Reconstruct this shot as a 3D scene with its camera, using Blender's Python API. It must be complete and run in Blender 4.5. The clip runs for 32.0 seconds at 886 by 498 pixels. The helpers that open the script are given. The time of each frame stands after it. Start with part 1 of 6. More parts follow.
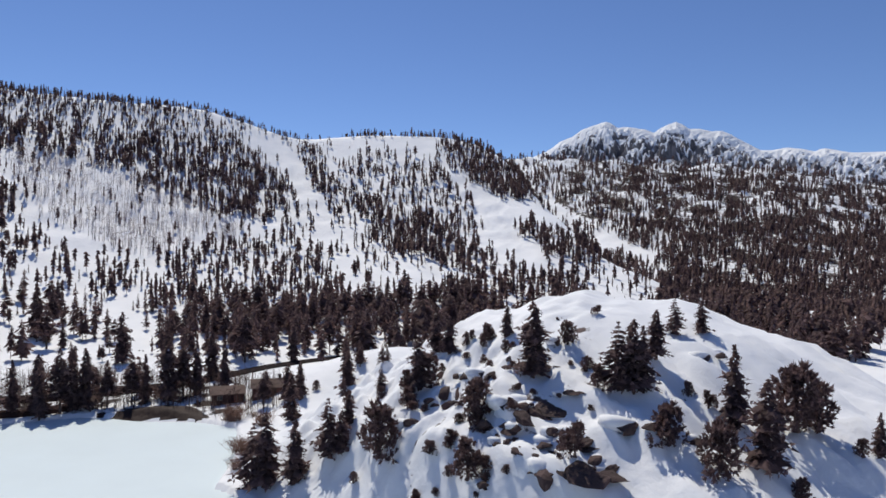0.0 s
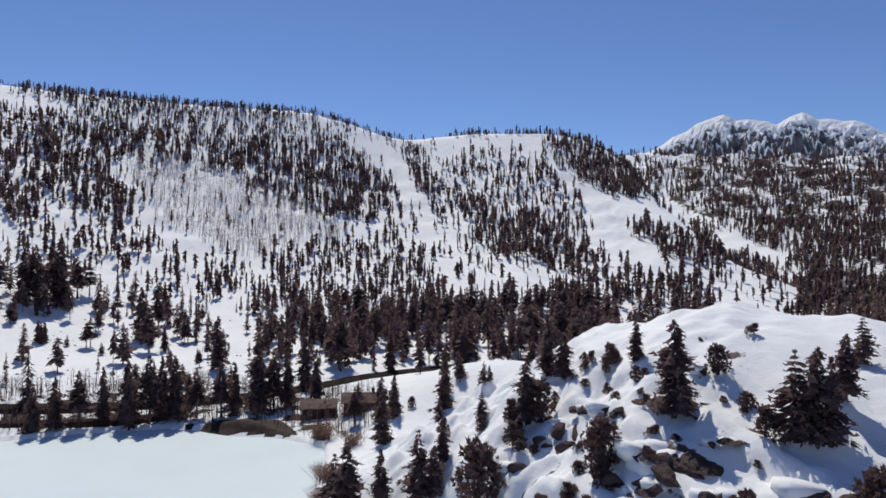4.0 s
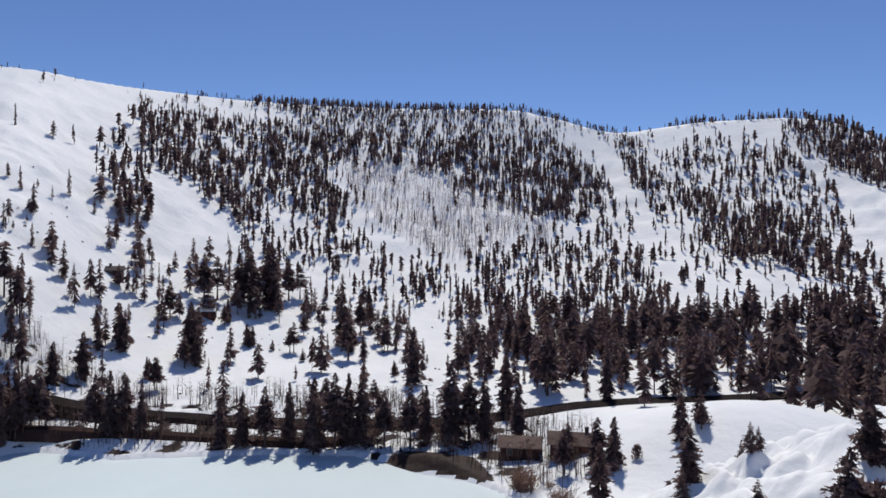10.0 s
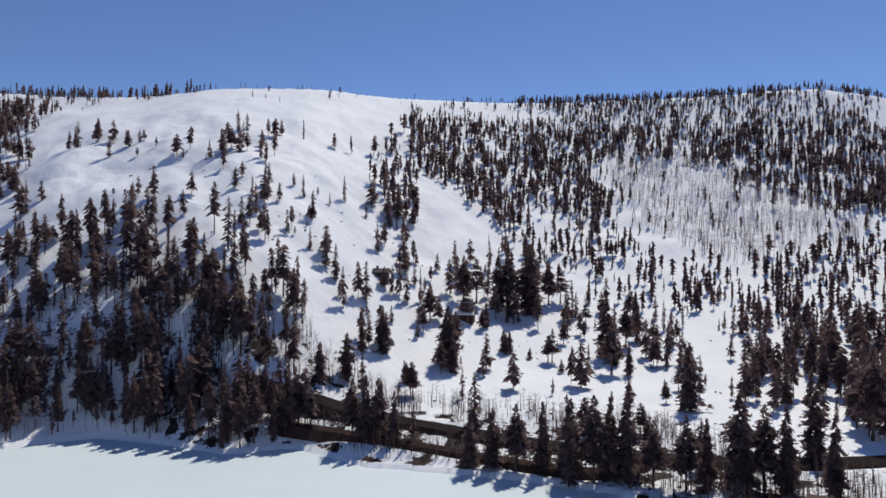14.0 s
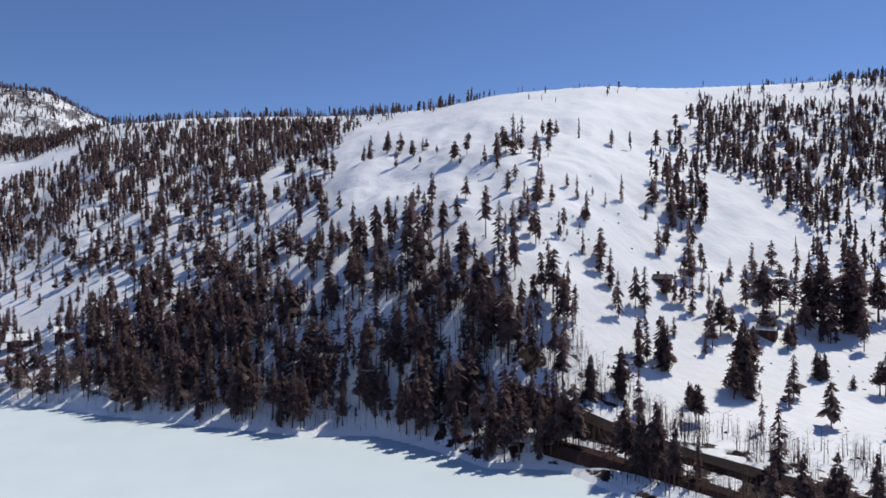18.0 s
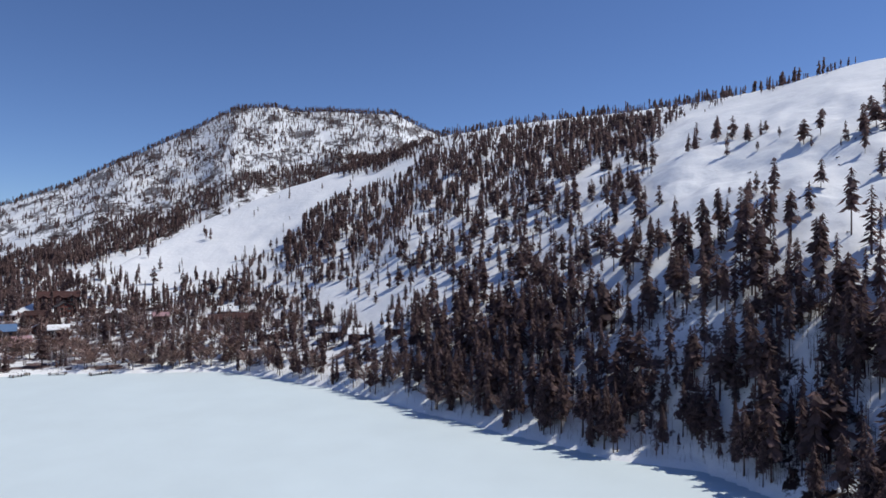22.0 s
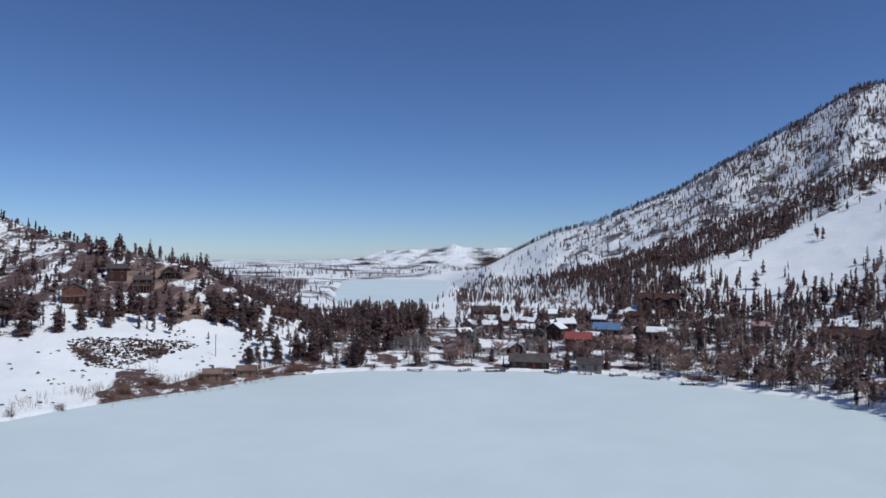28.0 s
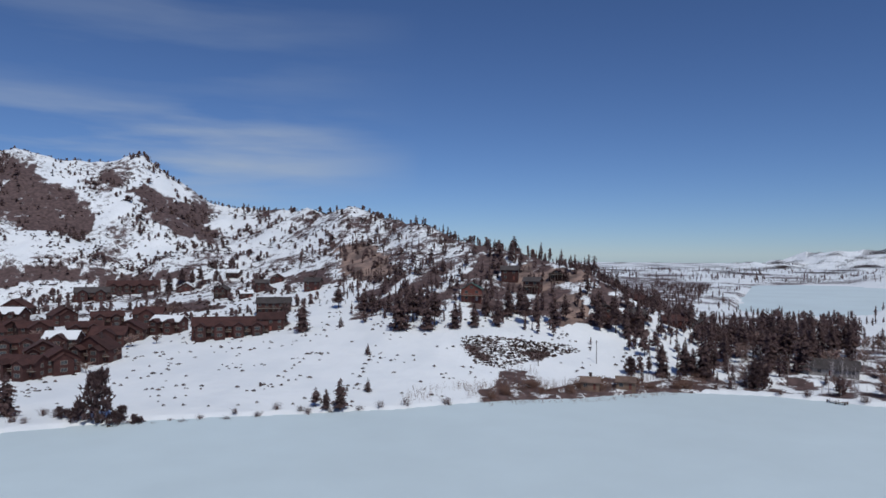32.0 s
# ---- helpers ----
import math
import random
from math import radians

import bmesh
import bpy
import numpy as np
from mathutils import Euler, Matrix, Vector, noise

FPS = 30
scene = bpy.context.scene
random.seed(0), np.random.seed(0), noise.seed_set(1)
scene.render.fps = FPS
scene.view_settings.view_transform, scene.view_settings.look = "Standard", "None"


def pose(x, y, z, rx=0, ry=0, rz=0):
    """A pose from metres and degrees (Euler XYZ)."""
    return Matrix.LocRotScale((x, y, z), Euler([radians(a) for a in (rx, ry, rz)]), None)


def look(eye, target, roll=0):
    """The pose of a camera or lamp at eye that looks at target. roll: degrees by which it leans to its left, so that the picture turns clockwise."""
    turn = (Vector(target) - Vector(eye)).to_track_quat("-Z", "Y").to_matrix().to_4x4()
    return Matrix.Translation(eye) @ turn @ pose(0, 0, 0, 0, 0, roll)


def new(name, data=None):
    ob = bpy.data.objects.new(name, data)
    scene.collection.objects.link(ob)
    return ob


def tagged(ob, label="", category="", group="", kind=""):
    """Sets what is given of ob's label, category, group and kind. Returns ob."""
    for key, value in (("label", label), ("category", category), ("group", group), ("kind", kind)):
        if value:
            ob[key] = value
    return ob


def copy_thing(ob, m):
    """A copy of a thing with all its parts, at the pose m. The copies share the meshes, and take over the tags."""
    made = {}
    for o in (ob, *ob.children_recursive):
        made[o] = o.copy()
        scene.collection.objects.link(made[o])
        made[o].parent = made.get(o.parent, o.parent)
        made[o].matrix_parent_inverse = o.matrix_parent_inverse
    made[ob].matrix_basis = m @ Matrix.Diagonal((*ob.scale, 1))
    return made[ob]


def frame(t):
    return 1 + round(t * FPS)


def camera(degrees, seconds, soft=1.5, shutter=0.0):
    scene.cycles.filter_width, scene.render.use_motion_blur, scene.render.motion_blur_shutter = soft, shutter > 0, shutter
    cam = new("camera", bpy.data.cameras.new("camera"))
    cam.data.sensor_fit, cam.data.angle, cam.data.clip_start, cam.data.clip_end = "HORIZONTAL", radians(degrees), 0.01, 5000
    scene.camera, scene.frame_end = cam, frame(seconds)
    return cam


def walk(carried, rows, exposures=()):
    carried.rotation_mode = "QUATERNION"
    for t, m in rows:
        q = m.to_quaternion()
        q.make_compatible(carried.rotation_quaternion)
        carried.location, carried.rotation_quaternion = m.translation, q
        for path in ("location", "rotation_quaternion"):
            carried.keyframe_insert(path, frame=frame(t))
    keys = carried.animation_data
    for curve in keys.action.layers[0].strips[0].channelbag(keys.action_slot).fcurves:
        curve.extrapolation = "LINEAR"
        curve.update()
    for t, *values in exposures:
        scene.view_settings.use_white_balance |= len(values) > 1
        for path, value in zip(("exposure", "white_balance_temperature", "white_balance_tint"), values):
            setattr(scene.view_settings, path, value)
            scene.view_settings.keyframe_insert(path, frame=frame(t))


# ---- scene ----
cam = camera(66.0, 32.0, soft=1.6)
# seconds, x, y, z, tilt, roll, heading of the drone over the frozen lake
PATH = [
    (0, 0.01, 0.00, 47.14, 90.34, -0.26, -0.02),
    (0.5, 0.07, 2.84, 47.22, 90.34, -0.24, 0.96),
    (1, 0.04, 5.72, 47.30, 90.34, -0.24, 2.02),
    (1.5, -0.01, 8.58, 47.37, 90.36, -0.24, 3.10),
    (2, -0.06, 11.37, 47.43, 90.35, -0.22, 4.24),
    (2.5, -0.20, 14.09, 47.48, 90.36, -0.25, 5.35),
    (3, -0.39, 16.75, 47.54, 90.36, -0.24, 6.35),
    (3.5, -0.71, 19.44, 47.64, 90.35, -0.21, 7.52),
    (5.5, -2.50, 30.23, 48.27, 90.35, -0.22, 12.55),
    (6, -3.03, 32.91, 48.45, 90.31, -0.24, 13.70),
    (6.5, -3.71, 35.67, 48.67, 90.30, -0.28, 15.04),
    (7, -4.52, 38.54, 48.89, 90.29, -0.32, 16.46),
    (7.5, -5.39, 41.46, 49.09, 90.29, -0.33, 18.04),
    (8, -6.24, 44.31, 49.22, 90.26, -0.33, 19.29),
    (8.5, -7.12, 47.03, 49.29, 90.24, -0.31, 20.55),
    (9, -8.04, 49.65, 49.34, 90.24, -0.28, 21.82),
    (9.5, -9.10, 52.22, 49.41, 90.23, -0.28, 23.44),
    (10, -10.36, 54.77, 49.52, 90.26, -0.29, 26.27),
    (10.5, -11.75, 57.27, 49.65, 90.26, -0.34, 28.94),
    (11, -13.15, 59.72, 49.78, 90.24, -0.40, 31.60),
    (11.5, -14.50, 62.14, 49.88, 90.23, -0.47, 34.29),
    (12, -15.86, 64.54, 49.95, 90.21, -0.45, 37.02),
    (12.5, -17.19, 66.87, 49.99, 90.24, -0.41, 39.79),
    (13, -18.47, 69.03, 50.02, 90.23, -0.33, 42.63),
    (13.5, -19.76, 71.02, 50.06, 90.25, -0.27, 45.61),
    (14, -21.07, 72.79, 50.11, 90.25, -0.20, 48.33),
    (14.5, -22.33, 74.38, 50.21, 90.27, -0.15, 51.52),
    (16.5, -27.06, 80.16, 50.79, 90.32, -0.24, 62.87),
    (17, -28.56, 81.41, 50.89, 90.32, -0.24, 65.99),
    (17.5, -30.37, 82.45, 50.93, 90.32, -0.24, 68.86),
    (18, -32.41, 83.32, 50.91, 90.33, -0.22, 71.70),
    (18.5, -34.63, 84.10, 50.83, 90.33, -0.22, 74.55),
    (19, -37.01, 84.86, 50.72, 90.36, -0.23, 77.64),
    (19.5, -39.52, 85.59, 50.61, 90.39, -0.24, 80.65),
    (20, -42.08, 86.24, 50.50, 90.41, -0.26, 83.48),
    (20.5, -44.64, 86.75, 50.43, 90.45, -0.31, 87.08),
    (21, -47.15, 87.14, 50.37, 90.48, -0.31, 90.72),
    (21.5, -49.67, 87.42, 50.33, 90.48, -0.30, 94.38),
    (22, -52.29, 87.62, 50.29, 90.46, -0.24, 98.14),
    (22.5, -55.04, 87.72, 50.25, 90.46, -0.21, 102.19),
    (23, -57.86, 87.68, 50.22, 90.48, -0.18, 106.01),
    (23.5, -60.70, 87.47, 50.21, 90.47, -0.16, 109.94),
    (24, -63.52, 87.01, 50.24, 90.46, -0.16, 113.87),
    (24.5, -66.38, 86.21, 50.30, 90.46, -0.19, 118.10),
    (25, -69.16, 85.09, 50.38, 90.43, -0.24, 122.98),
    (25.5, -71.81, 83.67, 50.44, 90.43, -0.28, 126.80),
    (27.5, -81.84, 76.79, 50.58, 90.39, -0.30, 142.35),
    (28, -84.23, 74.77, 50.59, 90.39, -0.29, 146.40),
    (28.5, -86.58, 72.53, 50.56, 90.39, -0.28, 150.89),
    (29, -88.92, 70.12, 50.52, 90.41, -0.26, 154.98),
    (29.5, -91.16, 67.64, 50.48, 90.40, -0.24, 159.10),
    (30, -93.18, 65.19, 50.46, 90.43, -0.26, 163.23),
    (30.5, -94.95, 62.80, 50.46, 90.44, -0.26, 167.10),
    (31, -96.50, 60.50, 50.48, 90.43, -0.27, 171.62),
    (31.5, -97.90, 58.25, 50.51, 90.43, -0.24, 175.79),
    (32, -99.27, 56.00, 50.54, 90.43, -0.27, 179.40),
]
walk(cam, [(t, pose(x, y, z, rx, ry, rz)) for t, x, y, z, rx, ry, rz in PATH],
     [(0, 0.06, 6880, 7), (5, -0.03, 6850, 7), (14, -0.03, 6800, 7), (20, 0.06, 6700, 7), (26, -0.16, 6340, 6), (28, -0.28, 6240, 5), (32, -0.50, 6240, 5)])

# ---- sky and sun ----
SUN_HEADING, SUN_HEIGHT = 22.0, 54.0        # degrees left of +y, degrees over the horizon
world = bpy.data.worlds.new("sky")
scene.world = world
world.use_nodes = True
wn, wl = world.node_tree.nodes, world.node_tree.links
wn.clear()
sky = wn.new("ShaderNodeTexSky")
sky.sky_type, sky.sun_disc = "NISHITA", False
sky.sun_elevation, sky.sun_rotation = radians(SUN_HEIGHT), radians(-SUN_HEADING)
sky.altitude, sky.air_density, sky.dust_density, sky.ozone_density = 2500, 1.0, 0.25, 2.2
back = wn.new("ShaderNodeBackground")
back.inputs["Strength"].default_value = 0.092
wout = wn.new("ShaderNodeOutputWorld")
rich = wn.new("ShaderNodeMix")
rich.data_type, rich.blend_type = "RGBA", "MULTIPLY"
rich.inputs[0].default_value = 1.0
rich.inputs[7].default_value = (0.71, 0.83, 1.13, 1)        # thin, dry mountain air
wl.new(sky.outputs[0], rich.inputs[6])
# thin streaks of high cloud over the far hills
way = wn.new("ShaderNodeTexCoord")
flat = wn.new("ShaderNodeMapping")
flat.inputs["Scale"].default_value = (1.2, 1.2, 9.0)
flat.inputs["Rotation"].default_value = (radians(6), 0, 0)
wisp = wn.new("ShaderNodeTexNoise")
wisp.inputs["Scale"].default_value, wisp.inputs["Detail"].default_value = 1.6, 6.0
wl.new(way.outputs["Generated"], flat.inputs["Vector"])
wl.new(flat.outputs[0], wisp.inputs["Vector"])
thin = wn.new("ShaderNodeMapRange")
thin.inputs[1].default_value, thin.inputs[2].default_value, thin.inputs[4].default_value = 0.42, 0.62, 0.95
wl.new(wisp.outputs["Fac"], thin.inputs[0])
axes = wn.new("ShaderNodeSeparateXYZ")
wl.new(way.outputs["Generated"], axes.inputs[0])
side = wn.new("ShaderNodeMapRange")
side.inputs[1].default_value, side.inputs[2].default_value = -0.55, -0.95
wl.new(axes.outputs["Y"], side.inputs[0])
east = wn.new("ShaderNodeMapRange")
east.inputs[1].default_value, east.inputs[2].default_value = 0.02, 0.34
wl.new(axes.outputs["X"], east.inputs[0])
both = wn.new("ShaderNodeMath")
both.operation = "MULTIPLY"
wl.new(thin.outputs[0], both.inputs[0])
patch = wn.new("ShaderNodeMath")
patch.operation = "MULTIPLY"
wl.new(side.outputs[0], patch.inputs[0])
wl.new(east.outputs[0], patch.inputs[1])
level = wn.new("ShaderNodeMath")
level.operation = "SUBTRACT"
level.inputs[1].default_value = 0.140
wl.new(axes.outputs["Z"], level.inputs[0])
gap = wn.new("ShaderNodeMath")
gap.operation = "ABSOLUTE"
wl.new(level.outputs[0], gap.inputs[0])
layer = wn.new("ShaderNodeMapRange")
layer.inputs[1].default_value, layer.inputs[2].default_value, layer.inputs[3].default_value, layer.inputs[4].default_value = 0.025, 0.07, 1.0, 0.2
wl.new(gap.outputs[0], layer.inputs[0])
deck = wn.new("ShaderNodeMath")
deck.operation = "MULTIPLY"
wl.new(patch.outputs[0], deck.inputs[0])
wl.new(layer.outputs[0], deck.inputs[1])
wl.new(deck.outputs[0], both.inputs[1])
veil = wn.new("ShaderNodeMix")
veil.data_type = "RGBA"
veil.inputs[7].default_value = (6.5, 7.0, 8.0, 1)
wl.new(both.outputs[0], veil.inputs[0])
wl.new(rich.outputs[2], veil.inputs[6])
wl.new(veil.outputs[2], back.inputs[0])
wl.new(back.outputs[0], wout.inputs[0])
sun = new("sun", bpy.data.lights.new("sun", "SUN"))
sun.data.energy, sun.data.angle, sun.data.color = 3.2, radians(0.5), (1.0, 0.96, 0.9)
sun.matrix_world = look((0, 0, 500), (0 + 300 * math.sin(radians(SUN_HEADING)), -300 * math.cos(radians(SUN_HEADING)), 500 - 300 * math.tan(radians(SUN_HEIGHT))))


# ---- materials ----
def material(name, colour, rough=0.8, vary=0.25, size=1.0, bump=0.0, per_object=0.0, island=0.0, colour2=None, mix_size=0.2):
    """A plain surface with two scales of variation, in metres."""
    m = bpy.data.materials.new(name)
    m.use_nodes = True
    n, l = m.node_tree.nodes, m.node_tree.links
    b = n["Principled BSDF"]
    b.inputs["Roughness"].default_value = rough
    co = n.new("ShaderNodeNewGeometry")
    fine, broad = n.new("ShaderNodeTexNoise"), n.new("ShaderNodeTexNoise")
    fine.inputs["Scale"].default_value, broad.inputs["Scale"].default_value = 1.0 / size, mix_size / size
    fine.inputs["Detail"].default_value = 5.0
    broad.inputs["Detail"].default_value = 3.0
    l.new(co.outputs["Position"], fine.inputs["Vector"])
    l.new(co.outputs["Position"], broad.inputs["Vector"])
    mix = n.new("ShaderNodeMix")
    mix.data_type = "RGBA"
    c2 = colour2 or tuple(c * (1 - vary) for c in colour)
    mix.inputs[6].default_value = (*colour, 1)
    mix.inputs[7].default_value = (*c2, 1)
    ramp = n.new("ShaderNodeMapRange")
    ramp.inputs[1].default_value, ramp.inputs[2].default_value = 0.38, 0.62
    l.new(broad.outputs["Fac"], ramp.inputs[0])
    l.new(ramp.outputs[0], mix.inputs[0])
    hsv = n.new("ShaderNodeHueSaturation")
    add = n.new("ShaderNodeMapRange")
    add.inputs[3].default_value, add.inputs[4].default_value = 1 - vary, 1 + vary
    l.new(fine.outputs["Fac"], add.inputs[0])
    last = add.outputs[0]
    for amount, src in ((per_object, "object"), (island, "island")):
        if amount:
            node = n.new("ShaderNodeObjectInfo") if src == "object" else co
            r = n.new("ShaderNodeMapRange")
            r.inputs[3].default_value, r.inputs[4].default_value = 1 - amount, 1 + amount
            l.new(node.outputs["Random" if src == "object" else "Random Per Island"], r.inputs[0])
            mul = n.new("ShaderNodeMath")
            mul.operation = "MULTIPLY"
            l.new(last, mul.inputs[0])
            l.new(r.outputs[0], mul.inputs[1])
            last = mul.outputs[0]
    l.new(last, hsv.inputs["Value"])
    l.new(mix.outputs[2], hsv.inputs["Color"])
    l.new(hsv.outputs[0], b.inputs["Base Color"])
    if bump:
        bp = n.new("ShaderNodeBump")
        bp.inputs["Strength"].default_value = bump
        bp.inputs["Distance"].default_value = size
        l.new(fine.outputs["Fac"], bp.inputs["Height"])
        l.new(bp.outputs[0], b.inputs["Normal"])
    return m


M_ICE = material("snow_on_ice", (0.668, 0.757, 0.785), 0.75, 0.05, 14.0, 0.02)
M_PINE = material("pine_needles", (0.195, 0.125, 0.121), 0.9, 0.35, 0.5, island=0.35)


def leafy(m, share):
    """Lets some light through thin needles."""
    n, l = m.node_tree.nodes, m.node_tree.links
    b = n["Principled BSDF"]
    thin, mix = n.new("ShaderNodeBsdfTranslucent"), n.new("ShaderNodeMixShader")
    src = b.inputs["Base Color"].links[0].from_socket
    l.new(src, thin.inputs["Color"])
    mix.inputs[0].default_value = share
    l.new(b.outputs[0], mix.inputs[1])
    l.new(thin.outputs[0], mix.inputs[2])
    l.new(mix.outputs[0], n["Material Output"].inputs["Surface"])


leafy(M_PINE, 0.5)
M_BARK = material("bark", (0.11, 0.075, 0.063), 0.95, 0.3, 0.4)


def ground_material():
    """Snow with bare sage slopes, shade-darkened earth and rock where the sheet carries them."""
    m = bpy.data.materials.new("snowy_ground")
    m.use_nodes = True
    n, l = m.node_tree.nodes, m.node_tree.links
    b = n["Principled BSDF"]
    b.inputs["Roughness"].default_value = 0.75
    b.inputs["Specular IOR Level"].default_value = 0.2
    geo = n.new("ShaderNodeNewGeometry")

    def noise_at(scale, detail=6.0):
        t = n.new("ShaderNodeTexNoise")
        t.inputs["Scale"].default_value, t.inputs["Detail"].default_value = scale, detail
        l.new(geo.outputs["Position"], t.inputs["Vector"])
        return t.outputs["Fac"]

    def blend(a, c, fac):
        t = n.new("ShaderNodeMix")
        t.data_type = "RGBA"
        for i, v in ((6, a), (7, c)):
            if isinstance(v, tuple):
                t.inputs[i].default_value = (*v, 1)
            else:
                l.new(v, t.inputs[i])
        l.new(fac, t.inputs[0])
        return t.outputs[2]

    def step(v, lo, hi):
        t = n.new("ShaderNodeMapRange")
        t.interpolation_type = "SMOOTHSTEP"
        t.inputs[1].default_value, t.inputs[2].default_value = lo, hi
        l.new(v, t.inputs[0])
        return t.outputs[0]

    def maths(op, a, c):
        t = n.new("ShaderNodeMath")
        t.operation = op
        for i, v in enumerate((a, c)):
            if isinstance(v, (int, float)):
                t.inputs[i].default_value = v
            else:
                l.new(v, t.inputs[i])
        return t.outputs[0]

    snow = blend((0.90, 0.905, 0.92), (0.82, 0.835, 0.86), step(noise_at(0.05), 0.35, 0.7))
    earth = blend((0.145, 0.096, 0.092), (0.085, 0.057, 0.055), step(noise_at(0.35), 0.35, 0.65))
    rock = blend((0.34, 0.235, 0.195), (0.14, 0.10, 0.09), step(noise_at(0.12), 0.35, 0.65))
    at = n.new("ShaderNodeAttribute")
    at.attribute_name = "bare"
    sep = n.new("ShaderNodeSeparateColor")
    l.new(at.outputs["Color"], sep.inputs[0])
    ragged = maths("ADD", maths("MULTIPLY", noise_at(0.16), 0.9), -0.45)
    ragged2 = maths("ADD", maths("MULTIPLY", noise_at(0.9), 0.7), -0.35)
    rag = maths("ADD", ragged, ragged2)
    e = step(maths("ADD", sep.outputs[0], rag), 0.42, 0.58)
    r = step(maths("ADD", sep.outputs[1], rag), 0.42, 0.58)
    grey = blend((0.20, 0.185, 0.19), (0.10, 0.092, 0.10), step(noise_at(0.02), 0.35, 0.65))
    earth = blend(earth, (0.034, 0.019, 0.017), sep.outputs[2])      # leaf litter, with the shade of trees put into its colour
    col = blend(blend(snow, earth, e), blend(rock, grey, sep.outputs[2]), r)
    l.new(col, b.inputs["Base Color"])
    bp = n.new("ShaderNodeBump")
    bp.inputs["Strength"].default_value, bp.inputs["Distance"].default_value = 0.5, 1.0
    l.new(noise_at(0.25), bp.inputs["Height"])
    l.new(bp.outputs[0], b.inputs["Normal"])
    return m


M_GROUND = ground_material()

M_TWIG = material("bare_twigs", (0.11, 0.054, 0.046), 0.95, 0.3, 0.4)
M_SAPLING = material("sapling_bark", (0.075, 0.042, 0.037), 0.95, 0.3, 0.4, island=0.3)
M_MAUVE = material("aspen_twigs", (0.34, 0.225, 0.19), 0.95, 0.3, 0.4, per_object=0.25)
M_TANTWIG = material("tan_twigs", (0.19, 0.105, 0.080), 0.95, 0.3, 0.4)
M_STEM = material("aspen_bark", (0.46, 0.41, 0.42), 0.9, 0.3, 0.4, island=0.3)
M_BRUSH = material("sage_twigs", (0.125, 0.078, 0.070), 0.95, 0.3, 0.4, island=0.3)
M_ROCK = material("granite", (0.080, 0.047, 0.044), 0.9, 0.35, 0.6, 0.6, per_object=0.2)
M_SNOW = material("settled_snow", (0.90, 0.905, 0.92), 0.7, 0.05, 2.0, 0.1)
M_ROAD = material("asphalt", (0.026, 0.019, 0.019), 0.95, 0.3, 1.5, 0.1)
M_ROAD.node_tree.nodes["Principled BSDF"].inputs["Specular IOR Level"].default_value = 0.06
M_TRACK = material("wet_dirt", (0.060, 0.036, 0.032), 0.95, 0.35, 1.2, 0.3)
M_TRACK.node_tree.nodes["Principled BSDF"].inputs["Specular IOR Level"].default_value = 0.06
M_GLASS = material("dark_pane", (0.05, 0.055, 0.06), 0.12, 0.1, 1.0)
M_TRIM = material("weathered_trim", (0.26, 0.21, 0.18), 0.7, 0.1, 1.0)
M_DECK = material("grey_deck_boards", (0.22, 0.18, 0.15), 0.85, 0.25, 0.5)
WALLS = {"brown": material("brown_siding", (0.066, 0.023, 0.019), 0.85, 0.25, 0.8, per_object=0.2), "red": material("red_siding", (0.20, 0.065, 0.05), 0.85, 0.25, 0.8, per_object=0.15),
         "grey": material("grey_siding", (0.24, 0.22, 0.21), 0.85, 0.2, 0.8, per_object=0.2), "white": material("white_siding", (0.62, 0.60, 0.57), 0.8, 0.1, 0.8), "blue": material("blue_siding", (0.10, 0.22, 0.38), 0.8, 0.15, 0.8),
         "tan": material("tan_siding", (0.24, 0.16, 0.115), 0.85, 0.2, 0.8, per_object=0.2)}
ROOFS = {"dark": material("dark_shingle", (0.085, 0.07, 0.068), 0.9, 0.3, 0.5, 0.3, per_object=0.2), "red": material("red_roof", (0.30, 0.07, 0.06), 0.7, 0.2, 1.0), "green": material("green_metal_roof", (0.075, 0.15, 0.125), 0.5, 0.15, 1.0),
         "blue": material("blue_metal_roof", (0.13, 0.22, 0.38), 0.5, 0.15, 1.0), "brown": material("brown_shingle", (0.072, 0.029, 0.025), 0.9, 0.3, 0.5, 0.3, per_object=0.2), "tan": material("weathered_roof", (0.19, 0.125, 0.10), 0.9, 0.3, 0.6, 0.3, per_object=0.2), "pink": material("faded_pink_roof", (0.42, 0.25, 0.27), 0.8, 0.2, 1.0)}


# ---- the lie of the land ----
CX, CY = -55.0, 65.0            # the middle of the lake, from which headings and ranges count


def heading_range(x, y):
    return np.degrees(np.arctan2(-(x - CX), y - CY)), np.hypot(x - CX, y - CY)


def at_heading(a, table, col):
    """A value that changes smoothly with the heading, from rows of (heading, value, ...)."""
    rows = sorted(table)
    h = np.array([r[0] for r in rows], float)
    v = np.array([r[col] for r in rows], float)
    h = np.concatenate([h[-1:] - 360, h, h[:1] + 360])
    v = np.concatenate([v[-1:], v, v[:1]])
    return np.interp(a, h, v)


# heading, range of the lake's edge
SHORE = [(-160, 216), (-140, 200), (-120, 150), (-100, 95), (-80, 74), (-60, 60), (-40, 58), (-20, 64), (-8, 72), (-4, 96), (0, 118), (6, 125), (20, 137),
         (35, 137), (44, 139), (52, 154), (58, 150), (70, 175), (77, 175), (86, 190), (94, 212), (104, 256), (112, 293), (120, 301),
         (126, 313), (136, 309), (147, 302), (154, 290), (159, 267), (165, 253), (172, 234), (180, 224)]
